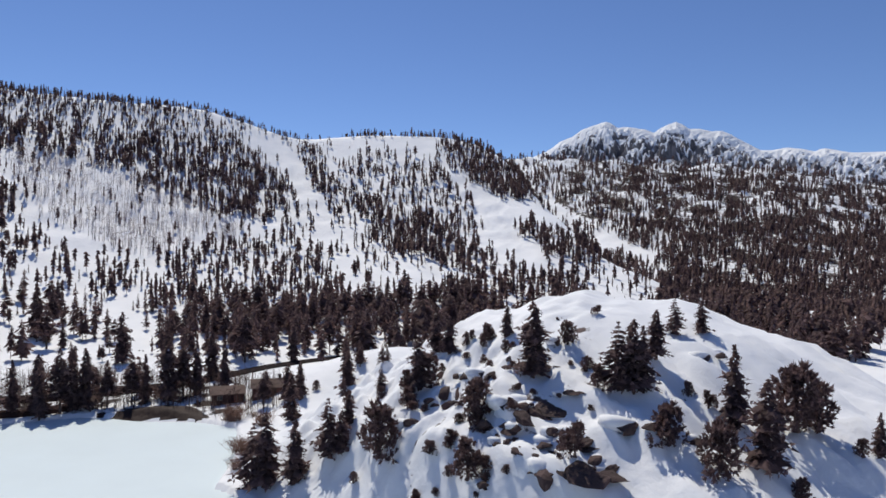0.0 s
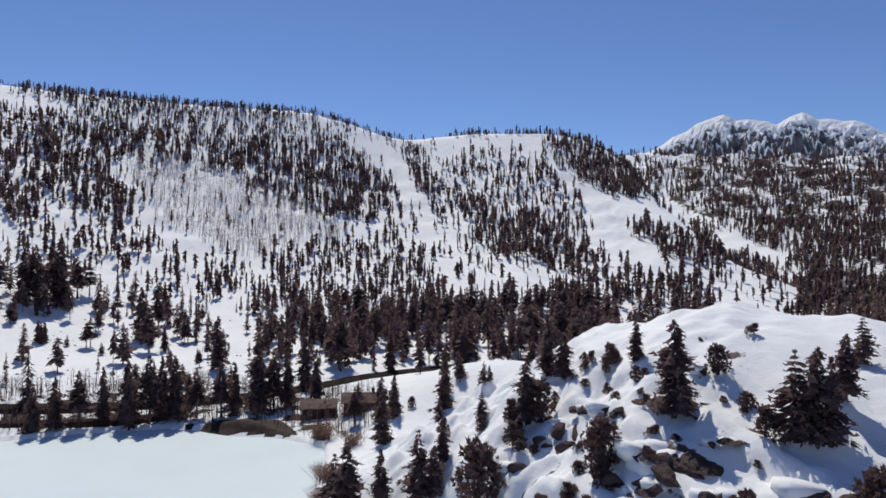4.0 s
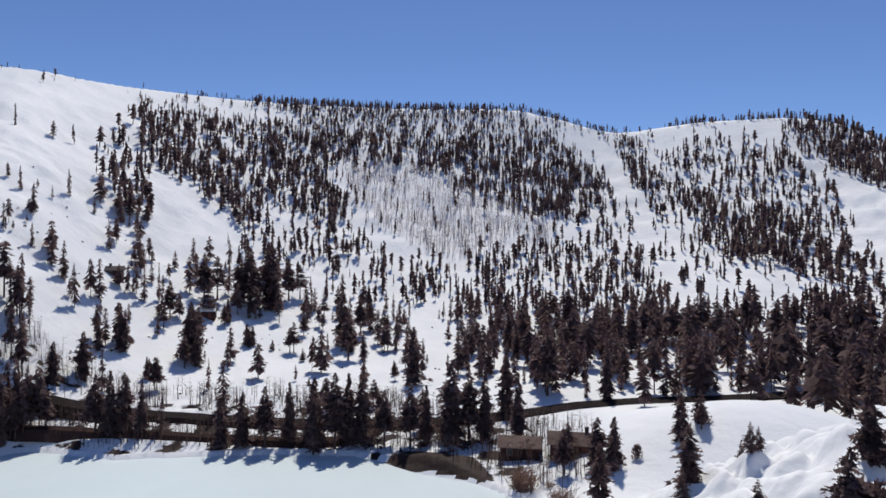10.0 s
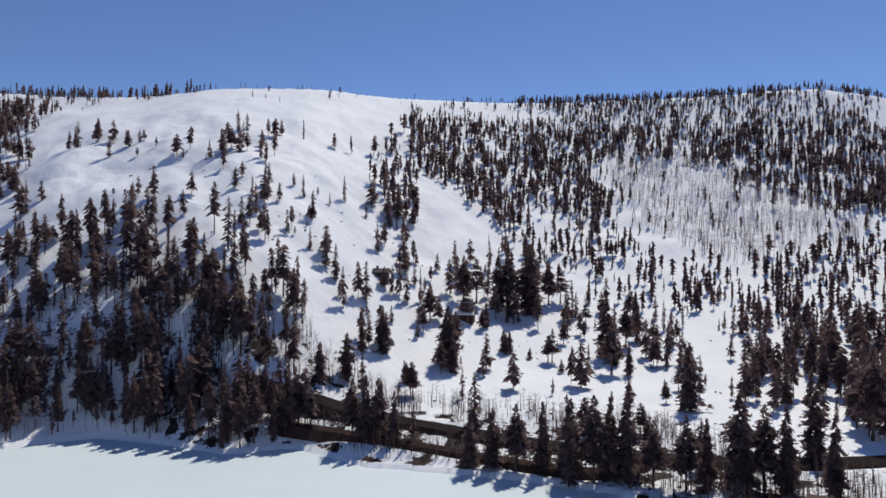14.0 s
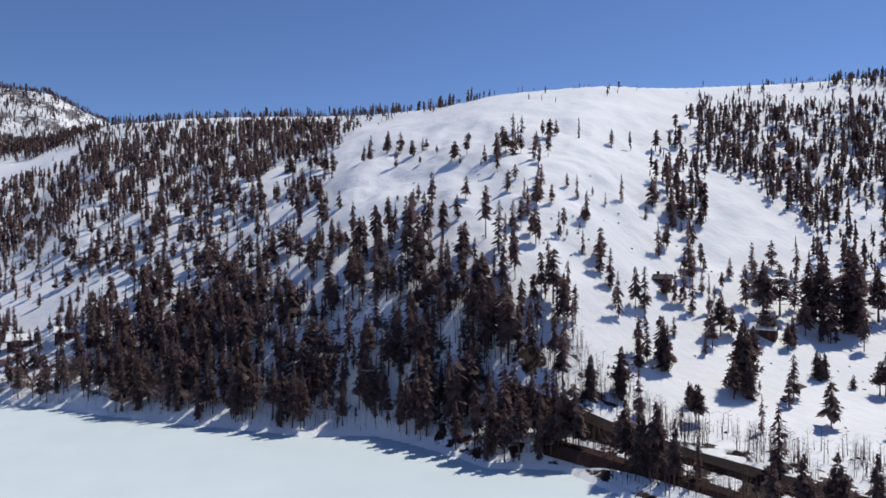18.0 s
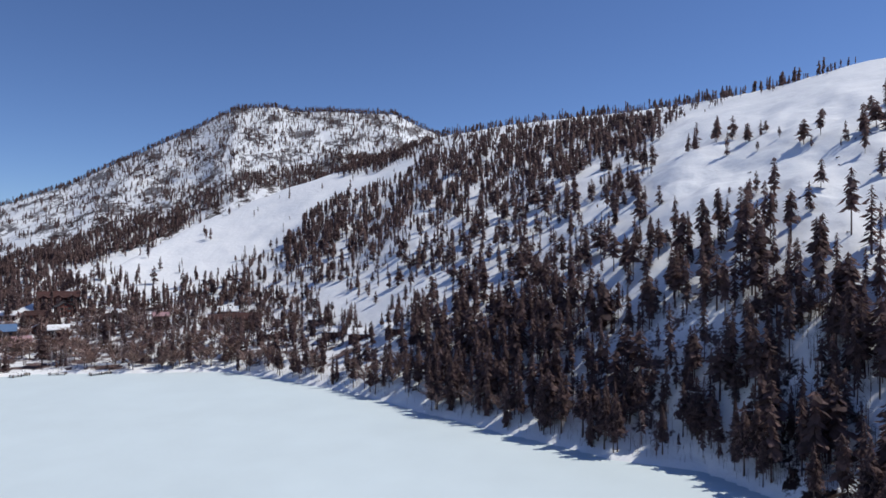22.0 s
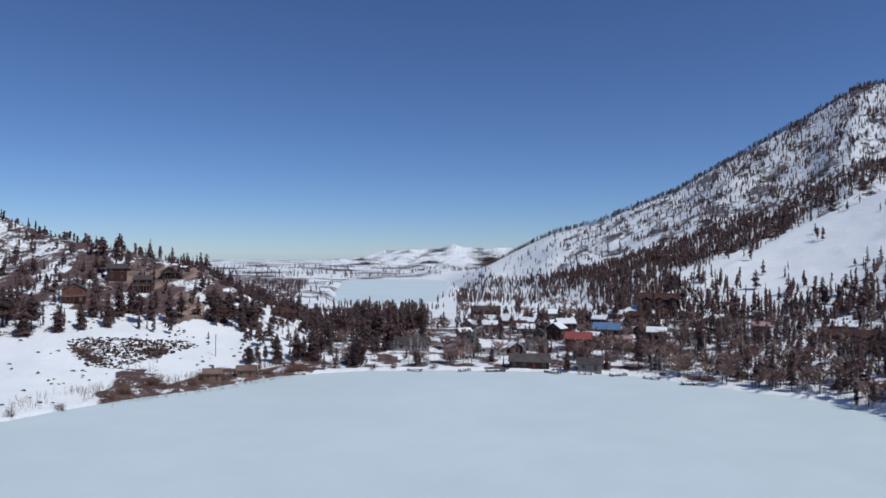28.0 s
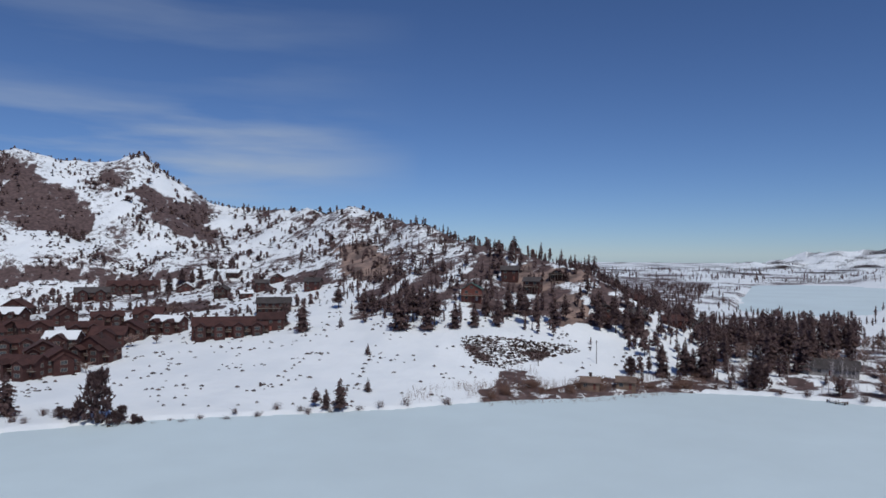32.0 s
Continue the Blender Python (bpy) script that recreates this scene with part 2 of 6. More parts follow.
# heading, range and height of the foot, range and height of the crest, shape of the rise: the long ski hill
RIDGE = [(-60, 250, 6, 380, 8, 1.3), (-30, 250, 8, 420, 20, 1.3), (-21, 250, 8, 500, 42, 1.3), (-17, 250, 8, 560, 70, 1.4), (-13, 250, 8, 650, 105, 1.5), (-9, 250, 8, 800, 173, 1.6),
         (-5, 240, 8, 800, 194, 1.7), (2, 225, 8, 800, 197, 1.9), (6, 215, 7, 800, 193, 2.0), (9, 205, 6, 800, 187, 2.0), (12, 200, 6, 800, 199, 2.0),
         (15, 195, 6, 800, 215, 2.0), (18, 190, 6, 790, 221, 2.0), (25, 180, 6, 750, 213, 2.0), (32, 175, 6, 720, 209, 1.8), (38, 165, 6, 660, 197, 1.6)]
RIDGE += [(46, 165, 6, 570, 182, 1.25), (51, 165, 7, 520, 173, 1.0), (55, 168, 8, 490, 171, 0.8), (61, 175, 8, 470, 165, 0.68), (65, 180, 8, 462, 160, 0.65), (68, 183, 8, 462, 154, 0.66),
          (74, 188, 7, 490, 154, 0.68), (80, 195, 7, 590, 171, 0.75), (85, 200, 6, 640, 178, 0.85), (90, 212, 5, 650, 176, 0.95), (97, 230, 4, 660, 165, 1.05)]
RIDGE += [(101, 250, 4, 660, 143, 1.15), (106, 280, 5, 650, 126, 1.3), (111, 320, 9, 640, 104, 1.6), (116, 350, 10, 620, 78, 1.6), (120, 370, 9, 560, 50, 1.5), (125, 380, 7, 480, 26, 1.3),
          (131, 360, 5, 420, 10, 1.0), (145, 340, 4, 420, 5, 1.0), (-120, 300, 5, 420, 6, 1.0)]
# heading, foot range, foot height, crest range, crest height: dark wooded ridge behind, the rocky mountain, the far white peaks
DARK = [(-90, 550, 8, 1300, 120), (-60, 550, 8, 1300, 140), (-37, 550, 8, 1300, 154), (-34, 550, 8, 1300, 173), (-31, 550, 8, 1300, 192), (-24, 560, 8, 1300, 208), (-18, 580, 8, 1300, 220),
        (-11, 650, 8, 1300, 235), (-6, 700, 8, 1300, 225), (2, 800, 0, 1300, 150), (10, 800, 0, 1300, 60), (30, 800, -20, 1300, -20), (-110, 550, 0, 1300, 60), (-140, 550, -20, 1300, -20), (150, 550, -20, 1300, -20)]
MOUNT = [(80, 800, 20, 1050, 100), (90, 780, 80, 1050, 195), (97, 760, 110, 1050, 235), (99, 750, 110, 1050, 250), (101, 740, 105, 1050, 268), (106, 720, 85, 1050, 271), (109, 700, 75, 1050, 267),
         (111, 690, 70, 1050, 274), (114, 660, 55, 1050, 268), (117, 640, 40, 1050, 235), (120, 600, 26, 1050, 206), (124, 560, 14, 1050, 166), (126, 550, 11, 1050, 144), (128, 540, 8, 1050, 129)]
MOUNT += [(132, 600, 5, 1050, 100), (136, 680, 3, 1050, 80), (141, 800, 2, 1150, 52), (143.5, 1000, 0, 1250, 38), (145.5, 1340, 0, 1500, 24), (148, 1400, 0, 1600, 6), (152, 1400, -5, 1600, -5), (170, 1000, -20, 1200, -20), (-60, 1000, -20, 1200, -20), (60, 800, 0, 1050, 40)]
PEAKS = [(-60, 2000, 100, 3400, 430), (-32.3, 2000, 120, 3400, 489), (-31.5, 2000, 120, 3400, 502), (-30.6, 2000, 120, 3400, 516), (-29.9, 2000, 120, 3400, 505), (-29.2, 2000, 120, 3400, 518), (-28.1, 2000, 120, 3400, 530), (-27.0, 2000, 120, 3400, 522), (-26.3, 2000, 120, 3400, 523), (-25.5, 2000, 120, 3400, 554), (-24.7, 2000, 120, 3400, 583), (-24.1, 2000, 120, 3400, 609), (-23.5, 2000, 120, 3400, 627), (-22.7, 2000, 120, 3400, 626), (-21.9, 2000, 120, 3400, 642), (-21.1, 2000, 120, 3400, 643), (-20.6, 2000, 120, 3400, 666)]
PEAKS += [(-20.1, 2000, 120, 3400, 681), (-19.5, 2000, 120, 3400, 671), (-18.9, 2000, 120, 3400, 654), (-18.4, 2000, 120, 3400, 634), (-17.7, 2000, 120, 3400, 653), (-16.4, 2000, 120, 3400, 668), (-15.5, 2000, 120, 3400, 665), (-15.1, 2000, 120, 3400, 686), (-14.6, 2000, 120, 3400, 699), (-14.0, 2000, 120, 3400, 689), (-13.3, 2000, 120, 3400, 677), (-12.6, 2000, 120, 3400, 663), (-11.9, 2000, 120, 3400, 631), (-10.8, 2000, 120, 3400, 605), (-10.1, 2000, 120, 3400, 573), (-9.4, 2000, 120, 3400, 551), (-6, 2000, 100, 3400, 470), (5, 2000, 0, 3400, 200)]
PEAKS += [(130, 2600, 0, 4100, 95), (141, 2600, 0, 4100, 88), (147, 2700, 0, 4100, 82), (151, 2900, 0, 4100, 64), (154, 3200, 0, 4200, 6), (158, 3000, -20, 4200, -24), (168, 2600, -20, 4000, -26), (-178, 2600, -10, 4000, -20), (-170, 2600, 0, 4000, 40), (-120, 2600, 0, 4000, 200)]
# the sage hills beyond the village
SAGE = [(-120, 520, 18, 900, 150), (-140, 540, 18, 850, 150), (-152, 560, 18, 800, 152), (-157, 560, 20, 800, 150), (-160, 560, 20, 800, 155), (-161, 560, 20, 800, 147), (-163, 540, 22, 800, 126), (-165, 520, 24, 800, 106), (-167, 500, 25, 790, 99),
        (-169, 490, 26, 760, 98), (-172, 470, 28, 700, 91), (-177, 430, 30, 600, 89), (179, 410, 30, 560, 80), (176, 370, 28, 500, 69)]
SAGE += [(171, 345, 25, 450, 57), (167, 335, 20, 430, 50), (162, 325, 13, 400, 43), (158, 320, 7, 385, 28), (152, 315, 4, 380, 9), (140, 330, 3, 400, 4), (-90, 500, 10, 900, 100), (-70, 500, 6, 900, 60), (-50, 500, -10, 900, -10), (120, 330, -10, 400, -10)]


def rise(a, r, table, power=None, fall=0.22, low=-30.0):
    """The height of a hill whose foot and crest run along the table."""
    def at(i):                                       # rounded over a few degrees, so that no crease shows
        return at_heading(a, table, i) if power else 0.3 * (at_heading(a - 1.6, table, i) + at_heading(a + 1.6, table, i)) + 0.4 * at_heading(a, table, i)
    rf, zf, rc, zc = at(1), at(2), at(3), at(4)
    p = at(5) if power is None else power
    s = np.clip((r - rf) / (rc - rf), 0, 1)
    up = zf + (zc - zf) * s ** p
    down = zc - np.maximum(r - rc, 0) * fall
    h = np.where(r <= rc, up, down)
    return np.where(r < rf, low, np.maximum(h, low))


def lumps(x, y, size, octaves=4, seed=0.0):
    """Smooth uneven ground: sums of slanted waves, about -1 to 1."""
    out, amp, k = 0.0, 1.0, 2 * math.pi / size
    rng = np.random.RandomState(int(seed) + 7)
    for _ in range(octaves):
        for _ in range(4):
            t, ph = rng.uniform(0, math.pi), rng.uniform(0, 6.283)
            out = out + amp * 0.3 * np.sin(k * (x * math.cos(t) + y * math.sin(t)) + ph + 1.3 * np.sin(0.6 * k * (y * math.cos(t) - x * math.sin(t)) + 2 * ph))
        amp, k = amp * 0.5, k * 2.03
    return out


def height(x, y):
    a, r = heading_range(x, y)
    rs = at_heading(a, SHORE, 1)
    d = r - rs                                       # metres inland
    bank = np.where(d < 0, np.maximum(d * 0.25, -1.5), 0.9 * np.clip(d / 5, 0, 1) + 0.03 * np.clip(d, 0, 150))
    base = np.where(r > 650, np.minimum(bank, 4.0 - 0.010 * (r - 650)), bank)
    base = np.maximum(base, np.where(r > 650, 0.6 - 4.6 * np.clip((r - 1650) / 200, 0, 1) - 22.0 * np.clip((r - 1850) / 1200, 0, 1), base))
    north = np.clip((r - rs) / np.maximum(at_heading(a, SAGE, 1) - rs, 20), 0, 1)
    field = np.where(d > 0, 0.9 * np.clip(d / 5, 0, 1) + (at_heading(a, SAGE, 2) - 0.9) * north ** 1.25 - np.clip((r - 900) * 0.016, 0, 44), -5)
    side = np.clip((np.abs(a) - 146) / 12, 0, 1)     # the far bank only
    h = np.where(side > 0, base * (1 - side) + np.maximum(base, field) * side, base)
    rough = lumps(x, y, 90, 4, 1)
    up = np.clip((r - 230) / 250, 0, 1)
    ridge = rise(a, r, RIDGE)
    ridge = ridge + np.where(ridge > 14, (rough * 2.6 + 0.8 * lumps(x, y, 24, 3, 2)) * np.clip((ridge - 14) / 60, 0, 1) * np.clip((at_heading(a, RIDGE, 3) - r) / 120, 0.08, 1), 0)
    foot = at_heading(a, RIDGE, 1)                   # gentle rise from the bank to the foot of the hill
    g = np.clip(d / np.maximum(foot - rs, 8), 0, 1)
    apron = np.where((d > 0) & (r < foot) & (a > -60) & (a < 135), 0.9 * np.clip(d / 5, 0, 1) + (at_heading(a, RIDGE, 2) - 0.9) * g, -5)
    h = np.maximum(h, np.maximum(apron, ridge))
    h = np.maximum(h, rise(a, r, DARK, 1.1, 0.1) + rough * 6 * np.clip((r - 700) / 300, 0, 1))
    crag = lumps(x, y, 140, 5, 3)
    h = np.maximum(h, rise(a, r, MOUNT, 1.15, 0.15) + crag * 7 * np.clip((r - 700) / 200, 0, 1) * np.clip((1045 - r) / 150, 0.12, 1))
    far = lumps(x, y, 500, 5, 5)
    skew = a + 1.6 * lumps(x, y, 260, 4, 15) * np.clip((3390 - r) / 500, 0, 1)          # buttresses that wander down the face
    h = np.maximum(h, rise(skew, r, PEAKS, 1.3, 0.2) + (0.04 * far - 0.16 * np.abs(lumps(x, y, 420, 2, 6)) - 0.13 * np.abs(lumps(x, y, 140, 3, 7)) - 0.07 * np.abs(lumps(x, y, 52, 3, 16)) + 0.05) * np.maximum(rise(a, r, PEAKS, 1.3), 0) * np.clip((3395 - r) / 260, 0.02, 1))
    h = np.maximum(h, rise(a, r, SAGE, 1.2, 0.1) + lumps(x, y, 110, 5, 9) * 5 * np.clip((r - 380) / 200, 0, 1))
    h = h + np.where((a > 122) & (a < 156) & (r > 2700), lumps(x, y, 330, 5, 13) * 20 * np.clip((r - 2700) / 600, 0, 1), 0)
    # the snowy knoll beside the lake, and a low white hump behind it
    dx, dy = x - 34, y - 158
    q = np.where(dx < 0, dx / 46, dx / 60) ** 2 + np.where(dy < 0, dy / 56, dy / 42) ** 2
    knoll = 44 * np.exp(-0.5 * q ** 1.1) - 6.5
    knoll = knoll + (lumps(x, y, 26, 3, 11) * 1.2 + (2.1 * np.abs(lumps(x, y, 13, 2, 12)) + 0.8 * np.abs(lumps(x, y, 6.5, 2, 14)) - 0.7) * np.clip((37 - knoll) / 12, 0.15, 1) - 0.2) * np.clip(knoll / 12, 0, 1)
    hump = 11.5 * np.exp(-((x + 14) / 34) ** 2 - ((y - 222) / 26) ** 2)
    h = np.where(d > 0, np.maximum(np.maximum(h, knoll * np.clip(d / 14, 0, 1)), np.maximum(h, 1) + hump * np.clip(d / 25, 0, 1)), h)
    h = h + 2.2 * np.exp(-((x + 80) / 10) ** 2 - ((y - 194) / 5) ** 2)      # a heap of bare dirt by the bank
    # the second lake down the valley
    fl = (np.abs((a - 148.9) / 4.7) ** 4 + np.abs((r - 1010) / 370) ** 4) ** 0.25 + 0.06 * lumps(x, y, 260, 3, 8)
    h = np.where((fl < 3) & (r > 600), np.minimum(h, np.maximum(1.0 + 45 * (fl - 1), 0.5)), h)     # gentle banks
    return np.where(fl < 1.0, np.minimum(h, -0.6 - 2 * (1 - fl)), h)


def inside(x, y, corners):
    """Which places lie within a closed outline on the plan."""
    hit = np.zeros(np.shape(x), bool)
    for (x0, y0), (x1, y1) in zip(corners, corners[1:] + corners[:1]):
        cross = (y0 > y) != (y1 > y)
        hit ^= cross & (x < (x1 - x0) * (y - y0) / ((y1 - y0) or 1e-9) + x0)
    return hit


SAGE_SLOPES = [[(334, -625), (295, -616), (263, -608), (231, -590), (212, -567), (212, -543), (249, -538), (275, -533)], [(204, -635), (181, -649), (150, -659), (118, -624), (105, -577), (128, -567), (168, -591), (194, -610)], [(18, -431), (-17, -416), (-38, -377), (-4, -401)],
               [(-110, -238), (-117, -242), (-134, -241), (-157, -239), (-161, -233), (-147, -224), (-135, -217), (-125, -209), (-116, -212), (-111, -223)], [(-118, -181), (-150, -190), (-190, -198), (-205, -200), (-195, -192), (-150, -184)],
               [(231, -465), (163, -492), (159, -480), (224, -452)], [(106, -381), (61, -384), (16, -344), (47, -345), (74, -347)], [(-268, -186), (-295, -146), (-285, -142), (-270, -164)], [(-208, -225), (-255, -222), (-263, -190), (-238, -193)],
               [(-109, 211), (-106, 213), (-95, 192), (-97, 190)]]
SAGE_SLOPES += [[(232, -467), (142, -495), (97, -482), (92, -470), (156, -486), (224, -454)]]
SCRUB = [[(210, -538), (196, -561), (160, -552), (148, -534), (172, -521), (189, -508)], [(200, -510), (176, -549), (155, -541), (133, -506), (164, -504), (183, -495)], [(146, -536), (118, -542), (111, -510), (129, -507)]]
THICKET_BANK = [(-116, -177), (-121, -195), (-129, -208), (-139, -209), (-138, -190), (-152, -198), (-177, -207), (-202, -214), (-200, -196), (-177, -186), (-152, -176), (-135, -175), (-116, -170)]
BLUFFS = [[(-22, -458), (-52, -447), (-75, -365), (-49, -368)], [(-150, -262), (-172, -262), (-180, -292), (-158, -290)], [(-140, -330), (-175, -330), (-180, -300), (-150, -300)]]
SNOW_RUN = [(43, 724), (60, 760), (155, 1095), (204, 913), (231, 741), (221, 669), (191, 726), (174, 841), (89, 595), (62, 571), (39, 645)]
UPPER_SAGE = [(0, -559), (-27, -526), (-78, -459), (-123, -369), (-120, -331), (-68, -386), (-14, -466)]
DIRT = [(-97, 187), (-90, 198), (-74, 200), (-64, 189), (-82, 190)]


def bare(x, y, z):
    """How much sage earth, litter with painted shade, and how much rock shows through the snow."""
    a, r = heading_range(x, y)
    wx, wy = x + 7 * lumps(x, y, 45, 3, 41), y + 7 * lumps(x, y, 45, 3, 42)
    sage = np.where((np.abs(a) > 150) & (r > 440), 0.38 + 0.28 * lumps(x, y, 90, 4, 21), 0)
    sage = np.where((a > 156) & (a < 180) & (r > 345), 0.60 + 0.30 * lumps(x, y, 30, 4, 23), sage)
    sage = np.where(inside(wx, wy, UPPER_SAGE), 0.50 + 0.16 * lumps(x, y, 46, 4, 33), sage)
    for corners in SAGE_SLOPES:
        sage = np.where(inside(wx, wy, corners), (0.42 if corners is SAGE_SLOPES[3] else 0.80) + 0.22 * lumps(x, y, 26, 3, 28), sage)
    shore = at_heading(a, SHORE, 1)
    town = (a > 118) & (a < 152) & (r > shore + 3) & (r < 440)
    sage = np.where(town, 0.53 + 0.3 * lumps(x, y, 18, 3, 27), sage)
    # brown earth of the verge, darkened to carry the bank's shadows as well
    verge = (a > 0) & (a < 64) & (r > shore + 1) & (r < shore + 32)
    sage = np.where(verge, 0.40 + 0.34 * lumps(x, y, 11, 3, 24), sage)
    sage = np.where(inside(wx, wy, THICKET_BANK), 0.62 + 0.2 * lumps(x, y, 9, 3, 34), sage)
    sage = np.where(inside(x, y, DIRT), 0.95, sage)
    sage = np.where((a > -60) & (a < -13) & ((r > 880) | (a < -25)) & ~inside(x, y, SNOW_RUN) & (r > 560) & (r < 1340), 0.46 + 0.26 * lumps(x + 0.4 * r, y, 90, 4, 30), sage)   # forest litter, with shade between the trees painted in
    # floor of the lakeside wood: its shade painted as bare ground
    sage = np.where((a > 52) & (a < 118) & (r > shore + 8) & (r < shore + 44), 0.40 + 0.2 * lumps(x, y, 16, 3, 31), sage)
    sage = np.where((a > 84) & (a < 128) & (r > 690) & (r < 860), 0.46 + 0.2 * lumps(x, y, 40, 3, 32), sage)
    rock = np.where((r > 800) & (r < 1200) & (a > 95) & (a < 135), 0.42 + 0.3 * lumps(x, y, 60, 4, 22), 0)
    steep = np.hypot(height(x + 12, y) - z, height(x, y + 12) - z) / 12
    rock = np.where((r > 2200) & (a < 30) & (a > -60), 0.55 * (steep - 0.75) - 0.05 + 0.36 * lumps(x, y, 150, 4, 25), rock)
    sage = np.where((a > 125) & (a < 175) & (r > 1380), 0.40 + 0.3 * lumps(x, y, 300, 5, 29), sage)
    for corners in BLUFFS:
        rock = np.where(inside(wx, wy, corners), 0.85, rock)
    fx, fy = (x - 14) / 34, (y - 110) / 24
    crease = np.abs(lumps(x, y, 13, 2, 12))
    sage = np.where(fx * fx + fy * fy < 1, np.clip(0.85 - 4.0 * crease, 0, 0.7) * np.clip(0.55 + 0.6 * lumps(x, y, 22, 2, 26), 0, 1), sage)
    return np.clip(sage, 0, 1), np.clip(rock, 0, 1)


def sheet(name, xs, ys, zs, mat, attr=None):
    """A grid of points as one mesh."""
    nu, nv = xs.shape
    co = np.stack([xs, ys, zs], -1).reshape(-1, 3)
    i = np.arange(nu - 1)[:, None] * nv + np.arange(nv - 1)[None, :]
    quads = np.stack([i, i + nv, i + nv + 1, i + 1], -1).reshape(-1, 4)
    me = bpy.data.meshes.new(name)
    mesh_from(me, co, quads)
    if attr is not None:
        layer = me.color_attributes.new("bare", "FLOAT_COLOR", "POINT")
        layer.data.foreach_set("color", attr.reshape(-1).astype(np.float32))
    me.materials.append(mat)
    me.polygons.foreach_set("use_smooth", np.ones(len(quads), bool))
    if name == "ground":                             # hard facets on the far crags
        far = np.hypot(co[quads[:, 0], 0] - CX, co[quads[:, 0], 1] - CY) > 2500
        me.polygons.foreach_set("use_smooth", ~far)
    return new(name, me)


def mesh_from(me, co, faces):
    """Fills a mesh from arrays of corners and equal-sided faces."""
    k = faces.shape[1]
    me.vertices.add(len(co))
    me.vertices.foreach_set("co", co.astype(np.float32).ravel())
    me.loops.add(faces.size)
    me.loops.foreach_set("vertex_index", faces.astype(np.int32).ravel())
    me.polygons.add(len(faces))
    me.polygons.foreach_set("loop_start", np.arange(0, faces.size, k, dtype=np.int32))
    me.polygons.foreach_set("loop_total", np.full(len(faces), k, dtype=np.int32))
    me.update(calc_edges=True)


def land():
    turns = np.radians(np.concatenate([np.linspace(-180, -138, 141), np.linspace(-136.5, -51, 58), np.linspace(-50, -36, 47), np.linspace(-35.85, -6, 200), np.linspace(-5.7, 180, 620)]))
    reach = np.concatenate([np.linspace(2, 60, 12), np.linspace(62, 165, 104), np.linspace(167, 330, 82), np.geomspace(333, 1300, 125), np.geomspace(1312, 2580, 22), np.linspace(2600, 3440, 62), np.geomspace(3470, 4850, 9)])
    a, r = np.meshgrid(turns, reach, indexing="ij")
    x, y = CX - r * np.sin(a), CY + r * np.cos(a)
    z = height(x, y)
    sage, rock = bare(x, y, z)
    # third channel: earth darkened for tree shade, and grey rock far off
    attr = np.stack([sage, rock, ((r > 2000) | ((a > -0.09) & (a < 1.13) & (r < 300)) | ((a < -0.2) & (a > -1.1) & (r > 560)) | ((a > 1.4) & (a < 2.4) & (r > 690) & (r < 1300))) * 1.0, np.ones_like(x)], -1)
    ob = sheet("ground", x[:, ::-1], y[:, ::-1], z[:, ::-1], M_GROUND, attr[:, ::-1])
    tagged(ob, "snow-covered valley floor, hills and mountains with bare patches", "ground", kind="structure")
    for name, x0, y0, wide, label in (("water_1", CX, CY, 330, "frozen lake under wind-packed pale snow"), ("water_2", CX - 1000 * math.sin(radians(148.7)), CY + 1000 * math.cos(radians(148.7)), 420, "second frozen lake down the valley, white with snow")):
        gx, gy = np.meshgrid(np.linspace(x0 - wide, x0 + wide, 41), np.linspace(y0 - wide, y0 + wide, 41), indexing="ij")
        tagged(sheet(name, gx, gy, np.zeros_like(gx) + (0.05 if name == "water_1" else -0.35), M_ICE), label, "frozen lake", kind="structure")


land()


# ---- helpers for things ----
def part(name, bm, mat, parent, label="", smooth=False):
    """Links a bmesh as one mesh object under a thing or a part."""
    me = bpy.data.meshes.new(name)
    bm.to_mesh(me)
    bm.free()
    me.materials.append(mat)
    if smooth:
        me.polygons.foreach_set("use_smooth", np.ones(len(me.polygons), bool))
    ob = new(name, me)
    ob.parent = parent
    return tagged(ob, label)


def part_arrays(name, co, tri, mat, parent, label=""):
    me = bpy.data.meshes.new(name)
    mesh_from(me, np.array(co, float), np.array(tri))
    me.materials.append(mat)
    ob = new(name, me)
    ob.parent = parent
    return tagged(ob, label)


def ground_at(x, y):
    return float(height(np.array([float(x)]), np.array([float(y)]))[0])


def box(bm, x0, x1, y0, y1, z0, z1, bevel=0.0):
    v = [bm.verts.new(p) for p in ((x0, y0, z0), (x1, y0, z0), (x1, y1, z0), (x0, y1, z0), (x0, y0, z1), (x1, y0, z1), (x1, y1, z1), (x0, y1, z1))]
    for f in ((3, 2, 1, 0), (4, 5, 6, 7), (0, 1, 5, 4), (1, 2, 6, 5), (2, 3, 7, 6), (3, 0, 4, 7)):
        bm.faces.new([v[i] for i in f])
    if bevel:
        bmesh.ops.bevel(bm, geom=bm.edges[:], offset=bevel, segments=2, affect="EDGES")
    return bm


